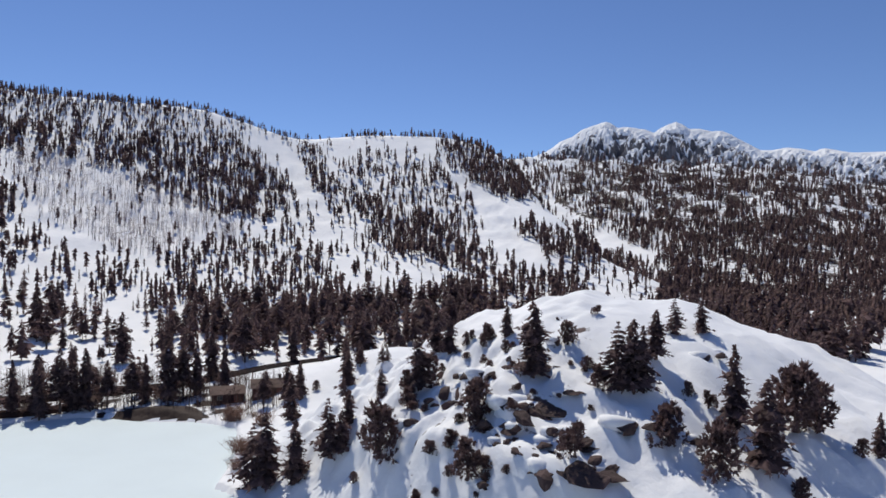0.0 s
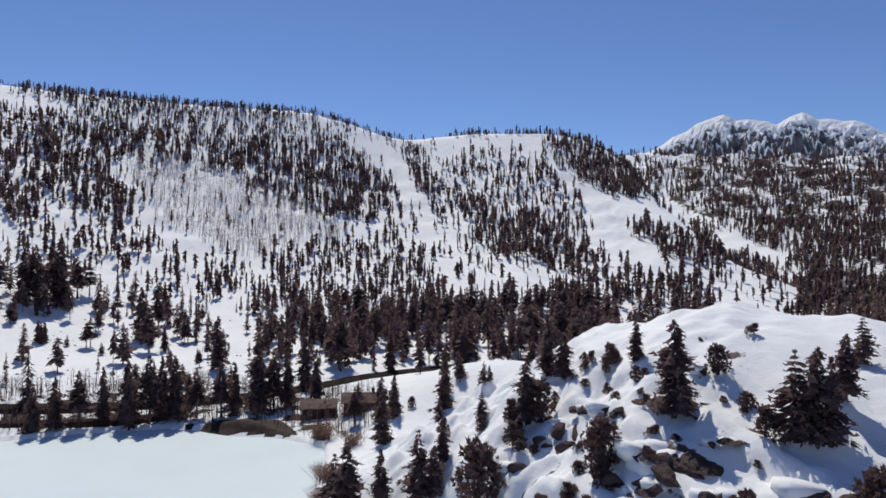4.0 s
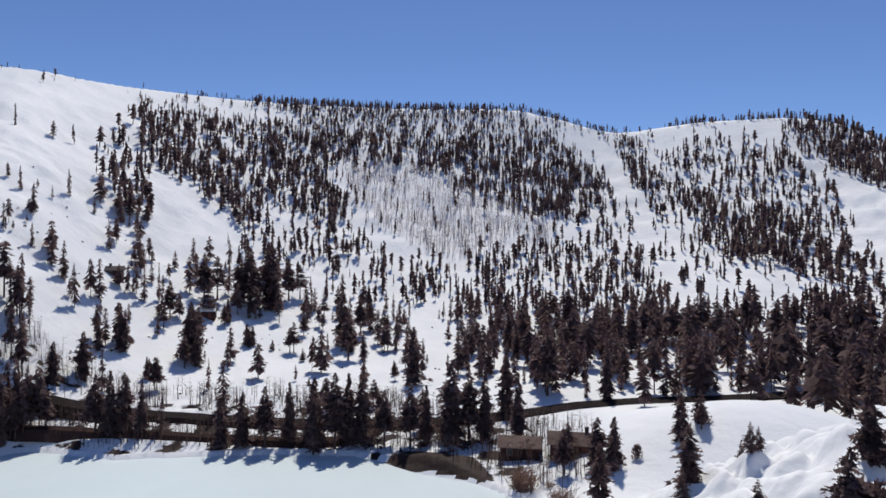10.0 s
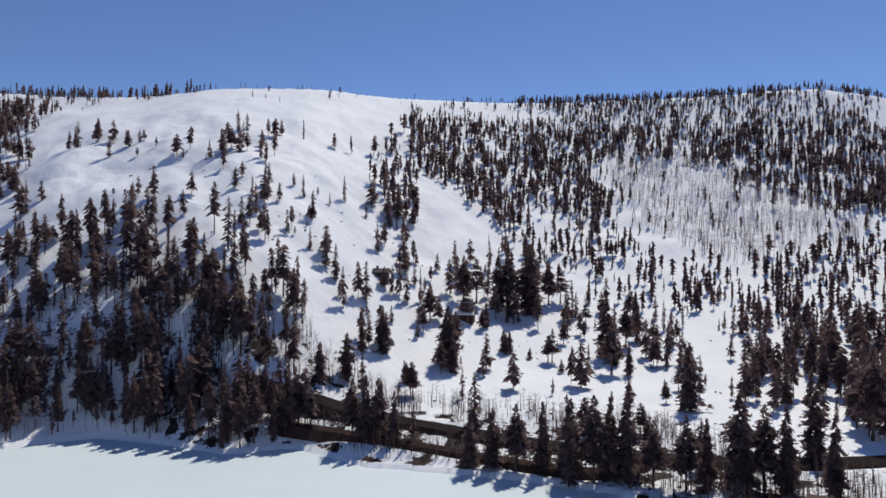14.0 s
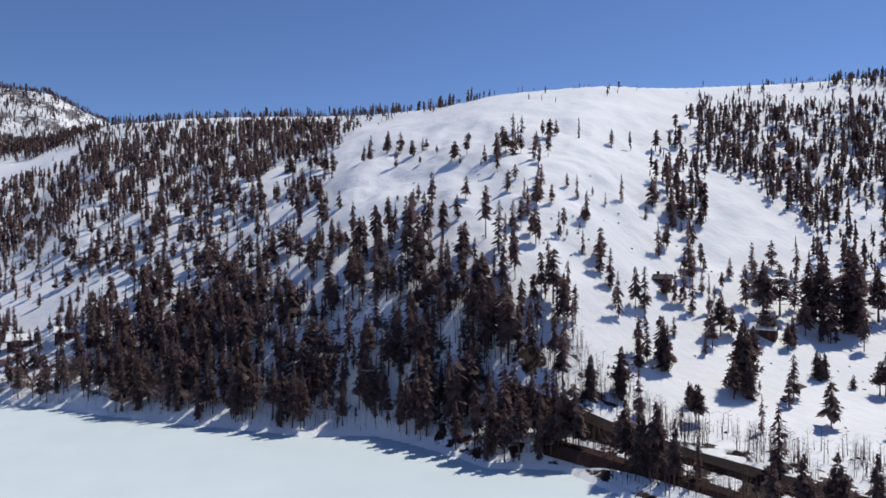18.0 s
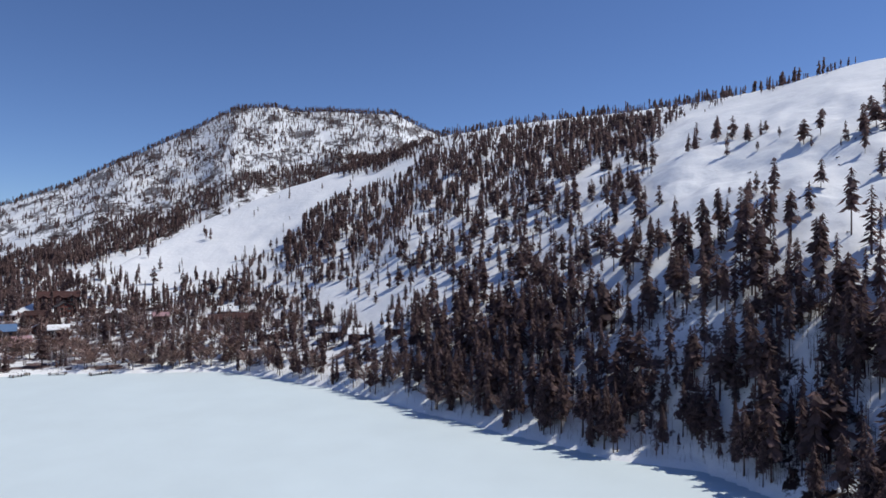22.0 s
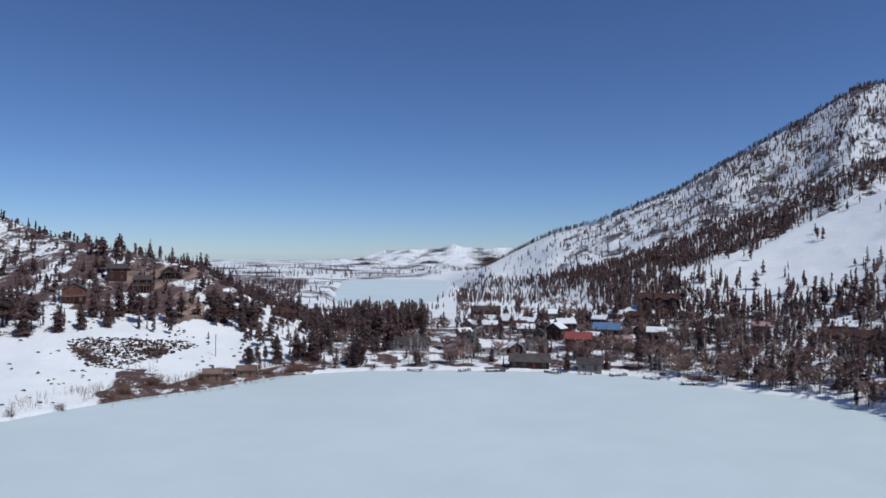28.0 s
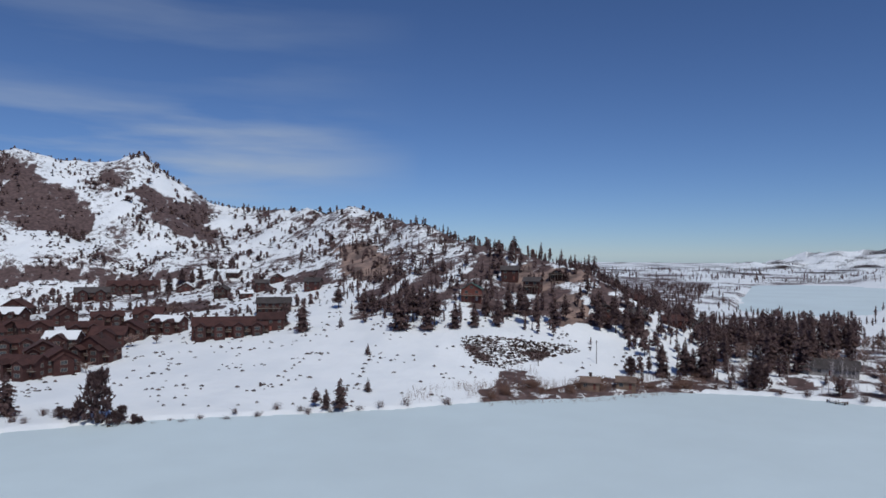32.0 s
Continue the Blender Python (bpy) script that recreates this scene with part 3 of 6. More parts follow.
# ---- trees ----
def trunk_shape(tall, thick, rng, bare_limbs=0):
    """A tapered, slightly bent stem with short dead limbs."""
    co, tri = [], []
    bend = rng.uniform(-0.02, 0.02, 2)
    rings, n = 6, 6
    for i in range(rings):
        f = i / (rings - 1)
        w = thick * (1 - 0.92 * f) * (1.35 if i == 0 else 1)
        for k in range(n):
            t = 6.2832 * k / n
            co.append((w * math.cos(t) + bend[0] * tall * f * f, w * math.sin(t) + bend[1] * tall * f * f, -0.06 * tall + (tall * 1.03) * f))
    for i in range(rings - 1):
        for k in range(n):
            a, b = i * n + k, i * n + (k + 1) % n
            tri += [(a, b, a + n), (b, b + n, a + n)]
    for _ in range(bare_limbs):
        z, t = rng.uniform(0.12, 0.8) * tall, rng.uniform(0, 6.28)
        q = rng.uniform(0.08, 0.2) * tall
        b = len(co)
        co += [(0, 0, z + thick * 0.4), (0, 0, z - thick * 0.4), (q * math.cos(t), q * math.sin(t), z + q * rng.uniform(-0.1, 0.6))]
        tri.append((b, b + 1, b + 2))
    return co, tri


def tuft(co, tri, p, out, size, rng, blades=5):
    """A spray of needles: narrow blades fanned round a point."""
    for _ in range(blades):
        d = np.array(out) + rng.normal(0, 0.55, 3)
        d /= np.linalg.norm(d) + 1e-9
        side = np.cross(d, rng.normal(0, 1, 3))
        side /= np.linalg.norm(side) + 1e-9
        b = len(co)
        w = size * rng.uniform(0.16, 0.30)
        c = np.array(p) + rng.normal(0, 0.12, 3) * size
        co += [tuple(c - side * w), tuple(c + side * w), tuple(c + d * size * rng.uniform(0.6, 1.1))]
        tri.append((b, b + 1, b + 2))


def crown_spire(seed, whorls, spread, foot, droop, per=6, open_up=0.0):
    """The crown of a fir or pine one metre high: whorls of drooping boughs with sprays of needles."""
    rng = np.random.RandomState(seed)
    co, tri = [], []
    for i in range(whorls):
        f = i / (whorls - 1)
        z = foot + (0.97 - foot) * f ** 0.92
        reach = spread * rng.uniform(0.72, 1.2) * ((1 - f) ** 0.6 * (0.72 + 0.28 * math.sin(min(1, f * 5) * 1.57)) + 0.06)
        if rng.rand() < open_up:
            continue
        for k in range(per if f < 0.75 else max(3, per - 2)):
            t = 6.2832 * k / per + rng.uniform(-0.5, 0.5) + i * 1.1
            q = reach * rng.uniform(0.55, 1.2)
            if rng.rand() < 0.10 + open_up * 0.5:
                continue
            ux, uy = math.cos(t), math.sin(t)
            tip = (q * ux, q * uy, z - droop * q + rng.uniform(-0.01, 0.01))
            b = len(co)                              # the bough itself, a drooping kite with a keel
            w = q * 0.33
            co += [(0, 0, z + 0.015), (0.6 * q * ux - w * uy, 0.6 * q * uy + w * ux, z - 0.75 * droop * q - 0.02), tip, (0.6 * q * ux + w * uy, 0.6 * q * uy - w * ux, z - 0.75 * droop * q - 0.02),
                   (0.5 * q * ux, 0.5 * q * uy, z - 0.2 * droop * q + 0.018)]
            tri += [(b, b + 1, b + 4), (b + 1, b + 2, b + 4), (b + 2, b + 3, b + 4), (b + 3, b, b + 4)]
            tuft(co, tri, tip, (ux * 0.7, uy * 0.7, -0.25 + open_up), max(0.42 * q, 0.025), rng, 3)
            tuft(co, tri, (0.6 * q * ux, 0.6 * q * uy, z - 0.5 * droop * q), (ux * 0.4, uy * 0.4, 0.2), max(0.5 * q, 0.025), rng, 3)
    tuft(co, tri, (0, 0, 0.94), (0, 0, 1.6), 0.06, rng, 4)
    return co, tri


def crown_dome(seed, wide, clumps, foot=0.04):
    """A broad, ragged crown of clumps, for junipers and wide pines one metre high."""
    rng = np.random.RandomState(seed)
    co, tri = [], []
    lobes = []
    for k in range(11):
        z = rng.uniform(0.12, 0.82)
        q = wide * (1.05 - z) * rng.uniform(0.35, 0.95)
        u = k * 2.4 + rng.uniform(-0.4, 0.4)
        lobes.append((q * math.cos(u), q * math.sin(u), z, rng.uniform(0.14, 0.24) * (1.25 - 0.5 * z)))
    for i in range(clumps):
        lx, ly, lz, ls = lobes[i % 11]
        d = rng.normal(0, 1, 3)
        d /= np.linalg.norm(d)
        k = ls * rng.uniform(0.55, 1.15)
        p = (lx + d[0] * k, ly + d[1] * k, max(foot, lz + d[2] * k * 0.8))
        tuft(co, tri, p, (d[0], d[1], d[2] + 0.5), rng.uniform(0.06, 0.12), rng, 8)
    return co, tri


def twig_clump(seed, stems, spread=0.5):
    """Bare stems one metre high that fan out from the ground and fork."""
    rng = np.random.RandomState(seed)
    co, tri = [], []
    for _ in range(stems):
        t, lean = rng.uniform(0, 6.28), rng.uniform(0, spread) ** 0.8
        h = rng.uniform(0.55, 1.0)
        x0, y0 = rng.normal(0, 0.16, 2)
        w = 0.010
        tx, ty = x0 + lean * h * math.cos(t), y0 + lean * h * math.sin(t)
        b = len(co)
        co += [(x0 - w, y0, -0.05), (x0 + w, y0, -0.05), (tx, ty, h), (x0, y0 + w, -0.05)]
        tri += [(b, b + 1, b + 2), (b + 1, b + 3, b + 2), (b + 3, b, b + 2)]
        for _ in range(3):
            f = rng.uniform(0.35, 0.85)
            q = rng.uniform(0.12, 0.3)
            u = rng.uniform(0, 6.28)
            c = (x0 + (tx - x0) * f, y0 + (ty - y0) * f, h * f)
            b = len(co)
            co += [(c[0] - w * 0.7, c[1], c[2]), (c[0] + w * 0.7, c[1], c[2] + w), (c[0] + q * math.cos(u), c[1] + q * math.sin(u), c[2] + q * 0.9)]
            tri.append((b, b + 1, b + 2))
    return co, tri


PROTO = {}


def tree_proto(key, crown, label, category, name, thick=0.016, foliage=None, limbs=6, stem=0.98):
    """Remembers how to build one kind of tree; the first that is placed is built, the others are copies."""
    PROTO[key] = dict(crown=crown, label=label, category=category, name=name, thick=thick, foliage=foliage or M_PINE, limbs=limbs, stem=stem, first=None)


def plant(key, x, y, tall, wide=1.0, group="", label="", turn=None):
    p = PROTO[key]
    turn = (x * 37 + y * 91) % 360 if turn is None else turn
    m = pose(x, y, ground_at(x, y), 0, 0, turn) @ Matrix.Diagonal((tall * wide, tall * wide, tall, 1))
    if p["first"] is None:
        root = new(p["name"])
        tagged(root, p["label"], p["category"])
        rng = np.random.RandomState(len(key) + 3)
        if p["stem"]:
            co, tri = trunk_shape(p["stem"], p["thick"], rng, p["limbs"])
            part_arrays("trunk", co, tri, M_BARK, root)
        co, tri = p["crown"]
        part_arrays("crown" if p["stem"] else "bush", co, tri, p["foliage"], root)
        p["first"] = root
        root.matrix_basis = m
        ob = root
    else:
        first = p["first"]
        ob = copy_thing(first, Matrix.Identity(4))
        ob.matrix_basis = m
        for k in ("group",):
            if k in ob:
                del ob[k]
    return tagged(ob, label, group=group)


tree_proto("fir", crown_spire(1, 25, 0.15, 0.05, 0.5, 7), "slender dark green fir standing in snow", "conifer", "fir_tree")
tree_proto("fir_b", crown_spire(2, 22, 0.19, 0.08, 0.4, 7), "dark green fir with drooping boughs in snow", "conifer", "fir_tree")
tree_proto("pine", crown_spire(3, 20, 0.19, 0.27, 0.15, 7, 0.07), "tall dark pine with bare lower trunk", "conifer", "pine_tree", 0.019, limbs=10)
tree_proto("pine_b", crown_spire(4, 18, 0.21, 0.34, 0.05, 7, 0.10), "open-crowned dark pine over snow", "conifer", "pine_tree", 0.02, limbs=12)
tree_proto("young", crown_spire(5, 14, 0.22, 0.03, 0.35, 7), "young dark conifer half buried in snow", "conifer", "young_conifer")
tree_proto("juniper", crown_dome(6, 0.42, 420), "broad dark juniper on a snowy slope", "juniper", "juniper_tree", 0.05, limbs=4, stem=0.6)
tree_proto("juniper_b", crown_dome(7, 0.60, 420, 0.02), "low spreading juniper among snow and rock", "juniper", "juniper_bush", 0.05, limbs=3, stem=0.5)
tree_proto("willow", twig_clump(8, 60), "bare reddish-brown willow shrub on the snowy bank", "shrub", "willow_shrub", foliage=M_TWIG, stem=0)
tree_proto("thicket", twig_clump(9, 130, 0.8), "dense bare tan willow thicket by the frozen lake", "thicket", "willow_thicket", foliage=M_TANTWIG, stem=0)


# ---- the knoll beside the lake ----
KNOLL_PINES = [(15.8, 118.5, 13.2), (12.8, 135.0, 7.2), (-4.4, 129.1, 10.1), (-21.4, 128.9, 10.8), (-18.5, 126.5, 8.2), (-27.7, 129.1, 12.9), (-34.1, 132.0, 14.6), (-36.9, 134.2, 12.4), (-17.8, 131.1, 6.4), (-1.2, 144.0, 9.9), (1.4, 139.5, 7.8), (28.7, 111.2, 11.1), (30.9, 110.2, 11.9), (32.4, 110.0, 10.4), (36.3, 115.7, 8.2), (44.2, 129.7, 7.0), (49.7, 130.8, 6.5), (44.7, 104.3, 12.6), (45.6, 95.6, 13.2), (-12.5, 140.6, 4.8)]
KNOLL_PINES += [(-44.3, 196.7, 10.6), (-41.1, 196.8, 10.1), (-22.4, 162.5, 9.4), (-25.7, 212, 7.5), (-52, 201.4, 8.3), (65.4, 101.8, 6.8)]
for i, (x, y, h) in enumerate(KNOLL_PINES):
    plant(("fir_b", "fir", "fir_b", "young")[i % 4] if h > 6.2 else "young", x, y, h, 1.3, "trees on the knoll")
KNOLL_BROAD = [(-10.9, 118.7, 12.0), (4.0, 105.0, 8.2), (25.5, 111.9, 4.7), (53.5, 103.1, 12.8), (33.1, 99.7, 8.1), (38.3, 94.0, 9.7), (39.8, 110.4, 3.2), (41.4, 106.1, 3.6), (5.9, 113.4, 8.9), (57.5, 104.4, 9.5), (23.1, 125.7, 5.6), (8.6, 136.7, 3.0), (-2.4, 130.2, 7.2), (-6.6, 130.4, 5.6), (9.2, 139.0, 4.4), (19.0, 97.5, 6.4), (-12.3, 138.4, 3.4), (-19.4, 141.8, 3.6)]
KNOLL_LOW = [(6, 138, 2.6), (-1, 145, 2.8), (0, 134, 2.2), (-7, 131, 3.0), (8, 135, 2.4), (5, 142, 2.0), (10, 138, 3), (5, 138, 2.5), (0, 142, 3), (8, 131, 2.5), (12, 129, 3.2), (-13, 125, 2.6), (5.6, 111.4, 4.6), (-6.3, 124.9, 4.7), (-15.2, 118, 2.6), (-4.1, 108.5, 2.4), (-36.8, 199.8, 3.6), (11.2, 110.4, 3), (49, 93, 4.5), (71, 100, 5), (61, 99, 3.5)]
for i, (x, y, h) in enumerate(KNOLL_BROAD + KNOLL_LOW):
    plant(("juniper", "juniper_b")[i % 2] if h < 9 else "juniper", x, y, h * 0.84, 0.88, "junipers on the knoll")


def boulder(seed):
    """A cracked, flat-faced block one metre wide."""
    rng = np.random.RandomState(seed)
    bm = bmesh.new()
    bmesh.ops.create_icosphere(bm, subdivisions=2, radius=0.5)
    for _ in range(12):
        d = Vector(rng.normal(0, 1, 3)).normalized()
        lim = rng.uniform(0.13, 0.34)
        for v in bm.verts:
            over = v.co.dot(d) - lim
            if over > 0:
                v.co -= d * over
    for v in bm.verts:
        v.co += Vector(rng.normal(0, 0.012, 3))
    return bm


def snow_cap(seed):
    """A soft cushion of snow for the top of a block."""
    rng = np.random.RandomState(seed)
    bm = bmesh.new()
    bmesh.ops.create_icosphere(bm, subdivisions=2, radius=0.5)
    for v in bm.verts:
        v.co.z *= 0.42 if v.co.z > 0 else 1.3
        v.co.x *= 0.92 + 0.1 * math.sin(7 * v.co.y + seed)
        v.co.y *= 0.92 + 0.1 * math.sin(6 * v.co.x)
    return bm


ROCKS = [(20.5, 98.3, 4.9), (16.8, 111, 5.5), (3.8, 123.8, 5.1), (1.8, 122.8, 4.1), (7.5, 117.7, 4.4), (9.4, 123.1, 3.1), (22.5, 101.7, 3.4), (10.5, 107.8, 2.7), (13.2, 101.3, 2.9), (8.4, 103.1, 2.6), (14.5, 98.2, 2.2), (17.8, 103.3, 2.6), (54.9, 121.3, 3), (49, 121.4, 3.5),
         (42.3, 122.4, 2.5), (4.6, 116.3, 2.9), (21, 111.8, 2.3), (-2.6, 136.1, 2.8), (31, 101.8, 2.1), (36.3, 100.3, 2.5), (7.3, 100.4, 2.5), (61.1, 130.2, 2.4), (22.8, 126.9, 2.6), (24.8, 138.3, 2.3), (5.2, 108.5, 2)]
ROCKS += [(19.7, 96.7, 6.5), (16.8, 109.8, 6), (18.6, 102.4, 4.5), (8.9, 108.6, 4), (13.1, 112.0, 4.5), (14.5, 100.9, 3.5)]
ROCKS += [(0, 133, 2.5), (5, 127, 3), (7, 130, 2.5), (8, 122, 3), (-1, 124, 3), (5, 120, 2.5), (-2, 130, 2.5), (13, 122, 2.5), (10, 116, 3), (21, 102, 3), (40, 110, 2.5), (11, 102, 2), (10, 106, 2.5), (-4, 120, 3), (32, 103, 5.0)]


def crag(seed):
    """A broken outcrop one metre wide: tilted blocks with pads of snow settled behind them."""
    rng = np.random.RandomState(seed)
    root = new("rock_outcrop")
    for k in range(4):
        stone = part("stone", boulder(seed * 7 + k), M_ROCK, root)
        stone.location = (-0.45 + 0.3 * k + rng.uniform(-0.08, 0.08), rng.uniform(-0.22, 0.12), rng.uniform(-0.05, 0.22))
        stone.rotation_euler = (rng.uniform(-0.5, 0.3), rng.uniform(-0.5, 0.5), rng.uniform(-0.6, 0.6))
        stone.scale = (rng.uniform(0.45, 0.8), rng.uniform(0.45, 0.7), rng.uniform(0.5, 0.95))
    for k in range(3):
        pad = part("snow_cap", snow_cap(seed * 3 + k), M_SNOW, root, "rounded cushion of snow", True)
        pad.location = (-0.38 + 0.38 * k + rng.uniform(-0.12, 0.12), 0.34 + rng.uniform(-0.05, 0.15), 0.16 + rng.uniform(-0.05, 0.08))
        pad.rotation_euler = (rng.uniform(0.0, 0.45), rng.uniform(-0.2, 0.2), rng.uniform(0, 3))
        pad.scale = (rng.uniform(0.5, 0.8), rng.uniform(0.6, 0.9), rng.uniform(0.7, 1.0))
    return tagged(root, "dark broken rock outcrop half buried in snow", "rock outcrop", "rock outcrops on the knoll")


rock_firsts = [crag(k) for k in range(6)]
for i, (x, y, w) in enumerate([q for k, q in enumerate(ROCKS) if k % 3 or q[2] > 3.2]):
    rng = random.Random(i)
    rock = rock_firsts[i] if i < 6 else copy_thing(rock_firsts[i % 6], Matrix.Identity(4))
    w *= 1.45
    rock.matrix_basis = pose(x, y, ground_at(x, y) - 0.16 * w, rng.uniform(-6, 6), rng.uniform(-8, 8), rng.uniform(-40, 40)) @ Matrix.Diagonal((w * rng.uniform(0.9, 1.3), w, w * rng.uniform(0.5, 0.75), 1))

rng = random.Random(41)
for i in range(44):
    x, y = rng.gauss(8, 9), rng.gauss(115, 9)
    plant(("juniper_b", "juniper")[i % 2], x, y, rng.uniform(0.9, 2.4), rng.uniform(1.0, 1.5), "low scrub among the rocks", "small dark scrub growing between snowy rocks")

# ---- bare aspens in the town and along the bank ----
def crown_bare(seed, boughs=30):
    """A rounded leafless crown one metre high: limbs that fork into sprays of fine twigs."""
    rng = np.random.RandomState(seed)
    co, tri = [], []

    def blade(p, q, w):
        s = np.cross(q - p, rng.normal(0, 1, 3))
        s *= w / (np.linalg.norm(s) + 1e-9)
        b = len(co)
        co.extend((tuple(p - s), tuple(p + s), tuple(q)))
        tri.append((b, b + 1, b + 2))

    for i in range(boughs):
        z, t = rng.uniform(0.15, 0.6), i * 2.4 + rng.uniform(-0.5, 0.5)
        out = rng.uniform(0.14, 0.34)
        p = np.array((0, 0, z))
        q = np.array((out * math.cos(t), out * math.sin(t), z + rng.uniform(0.18, 0.42) * (1.2 - z)))
        blade(p, q, 0.008)
        for _ in range(22):
            f = rng.uniform(0.35, 1.0)
            c = p + (q - p) * f
            d = (q - p) * 0.9 + rng.normal(0, 0.16, 3)
            blade(c, c + d / np.linalg.norm(d) * rng.uniform(0.06, 0.17), 0.011)
    return co, tri


tree_proto("aspen", crown_bare(31), "bare mauve-brown aspen with a rounded crown of twigs", "tree", "aspen_tree", 0.014, foliage=M_MAUVE, limbs=0, stem=0.8)
tree_proto("aspen_b", crown_bare(32, 24), "bare leafless aspen beside houses and snow", "tree", "aspen_tree", 0.014, foliage=M_MAUVE, limbs=0, stem=0.8)
ASPENS = [(-488, -348), (-365, -208), (-371, -167), (-337, -132), (-342, -125), (-320, -147), (-327, -141), (-481, -353), (-483, -331), (-406, -259), (-324, -117), (-328, -116), (-335, -116), (-349, -96), (-344, -88), (-348, -77), (-339, -69), (-345, -68), (-353, -63), (-335, -46), (-386, -123), (-370, -328), (-387, -317), (-497, -323), (-328, -129), (-383, -272)]
for i, (x, y) in enumerate(ASPENS):
    plant(("aspen", "aspen_b")[i % 2], x, y, 9 + (i * 7) % 4, 1.4, "bare aspens in the town")
rng = random.Random(77)
for i in range(110):
    if i < 70:
        a, inland = rng.uniform(106, 150), 8 + 95 * rng.random()
    else:
        a, inland = rng.uniform(86, 124), 2 + 14 * rng.random()
    r = float(at_heading(np.array([a]), SHORE, 1)[0]) + inland
    plant(("aspen", "aspen_b")[i % 2], CX - r * math.sin(radians(a)), CY + r * math.cos(radians(a)), rng.uniform(6.5, 11), rng.uniform(1.0, 1.5), "bare aspens in the town" if i < 70 else "bare aspens along the bank")

# ---- single trees round the lake ----
HUMP = [(-28.9, 205.6, 12.6), (-25.2, 209.5, 6.4), (-14, 160.4, 4.3), (-56.3, 258.2, 17), (-50.8, 194.2, 9.9), (-38, 171.8, 12.4), (-40.4, 195.3, 11), (-22.9, 158.6, 4.9), (-13, 161.7, 3.5), (-15.4, 166, 3.3)]
SHORE_PINES = [(-129.4, 184.4, 13.8), (-124.5, 186.9, 15.3), (-120.2, 191, 15.5), (-114.5, 193.6, 16.9), (-108.4, 193.8, 19), (-106.6, 197.1, 18), (-103.5, 198.4, 18), (-164.6, 170.2, 15.5), (-161.1, 171.7, 16.6), (-159.6, 174.7, 15.4), (-91.8, 202.1, 15.7), (-89.4, 205.9, 14.5), (-83.3, 207.8, 21), (-80.3, 211.8, 17.6),
               (-76.4, 212.6, 17.6), (-110.1, 217.6, 6.4), (-121.1, 233.3, 4.2), (-68.5, 215.4, 16.1), (-79.5, 235.8, 16.5), (-74.2, 256.9, 22), (-112, 190, 15), (-133, 181, 12), (-98, 200, 14), (-155, 176, 13)]
APRON = [(-193, 256.9, 8.6), (-179.4, 266.8, 12.1), (-169.9, 260.2, 5.1), (-153.8, 276.7, 11.4), (-158.4, 273.2, 18), (-123.3, 267.7, 6.1), (-130.9, 260.7, 5.6), (-132.1, 271, 7.3), (-177.1, 199.9, 10.1), (-194.2, 188, 12.3), (-189.9, 222.7, 10.4), (-191.2, 228.1, 17.4), (-186.2, 204, 6.9), (-141.4, 294.5, 10.3), (-213.2, 264.9, 9.1), (-209.1, 212.7, 13.1), (-220.4, 263.1, 13.8),
         (-221.3, 244.4, 15.1), (-191.5, 339.8, 16), (-203.9, 320, 10.7)]
LOW = [(-192.6, 177.9, 11.7), (-186.4, 224.5, 13.4), (-187.5, 220.1, 10.9), (-193.3, 228.5, 20), (-191.5, 186.5, 11.1), (-185.7, 204.4, 6.4), (-193.7, 259.5, 8.3), (-146.2, 232.9, 2.8), (-186.3, 262.5, 4.5), (-164.6, 283.7, 12), (-204.4, 200.8, 10.4), (-203.7, 208.7, 12.3), (-215.4, 269.1, 10.2)]
SLOPE = [(-232.9, 273.3, 21.2), (-234.5, 282.5, 19.7), (-229.6, 291.2, 23.7), (-225.1, 293.1, 27.7), (-223.9, 300.2, 20.3), (-220.9, 302.7, 31.8), (-227.5, 323.0, 20.8), (-227.0, 331.2, 17.5), (-171.9, 289.3, 23.1), (-176.9, 310.0, 17.5), (-179.0, 321.4, 13.1), (-191.9, 226.1, 18.2), (-205.7, 243.5, 12.3), (-215.1, 235.9, 9.1), (-203.3, 208.8, 12.2), (-177.7, 199.6, 10.0), (-193.4, 187.8, 13.3), (-248.1, 331.9, 20.5), (-192.4, 289.7, 9.5), (-180.4, 265.7, 10.1), (-194.9, 257.8, 8.7), (-110.6, 218.2, 6.7), (-116.1, 224.1, 8.1), (-117.5, 250.6, 19.3), (-126.6, 254.2, 6.4)]
NORTH = [(29.8, -150.6, 13.1), (-60.8, -164.7, 6.6), (-64.5, -162.4, 6.5), (-68.9, -163.2, 9.8), (-76, -180.5, 4.9), (-71.8, -222.1, 4.6), (-36.8, -265.2, 16), (-47.6, -307.8, 12.6), (-54.1, -270, 5.1), (-62.4, -298.4, 11.7), (-66.9, -291.5, 10.9), (-83.1, -250.9, 19), (-76.4, -282.3, 10.1), (-88.8, -261.4, 17), (-95.8, -247.9, 14.1), (-91.8, -270.4, 14.3), (-98.8, -253.8, 16),
         (-24.3, -283.4, 11.5), (94.7, -442.4, 14.4), (93.1, -463.5, 12.9), (79.6, -465.3, 10.3), (84.6, -461.1, 11.1), (65.7, -459.3, 8.5), (-107.9, -248.3, 11.9), (-116.9, -251.7, 11.2)]
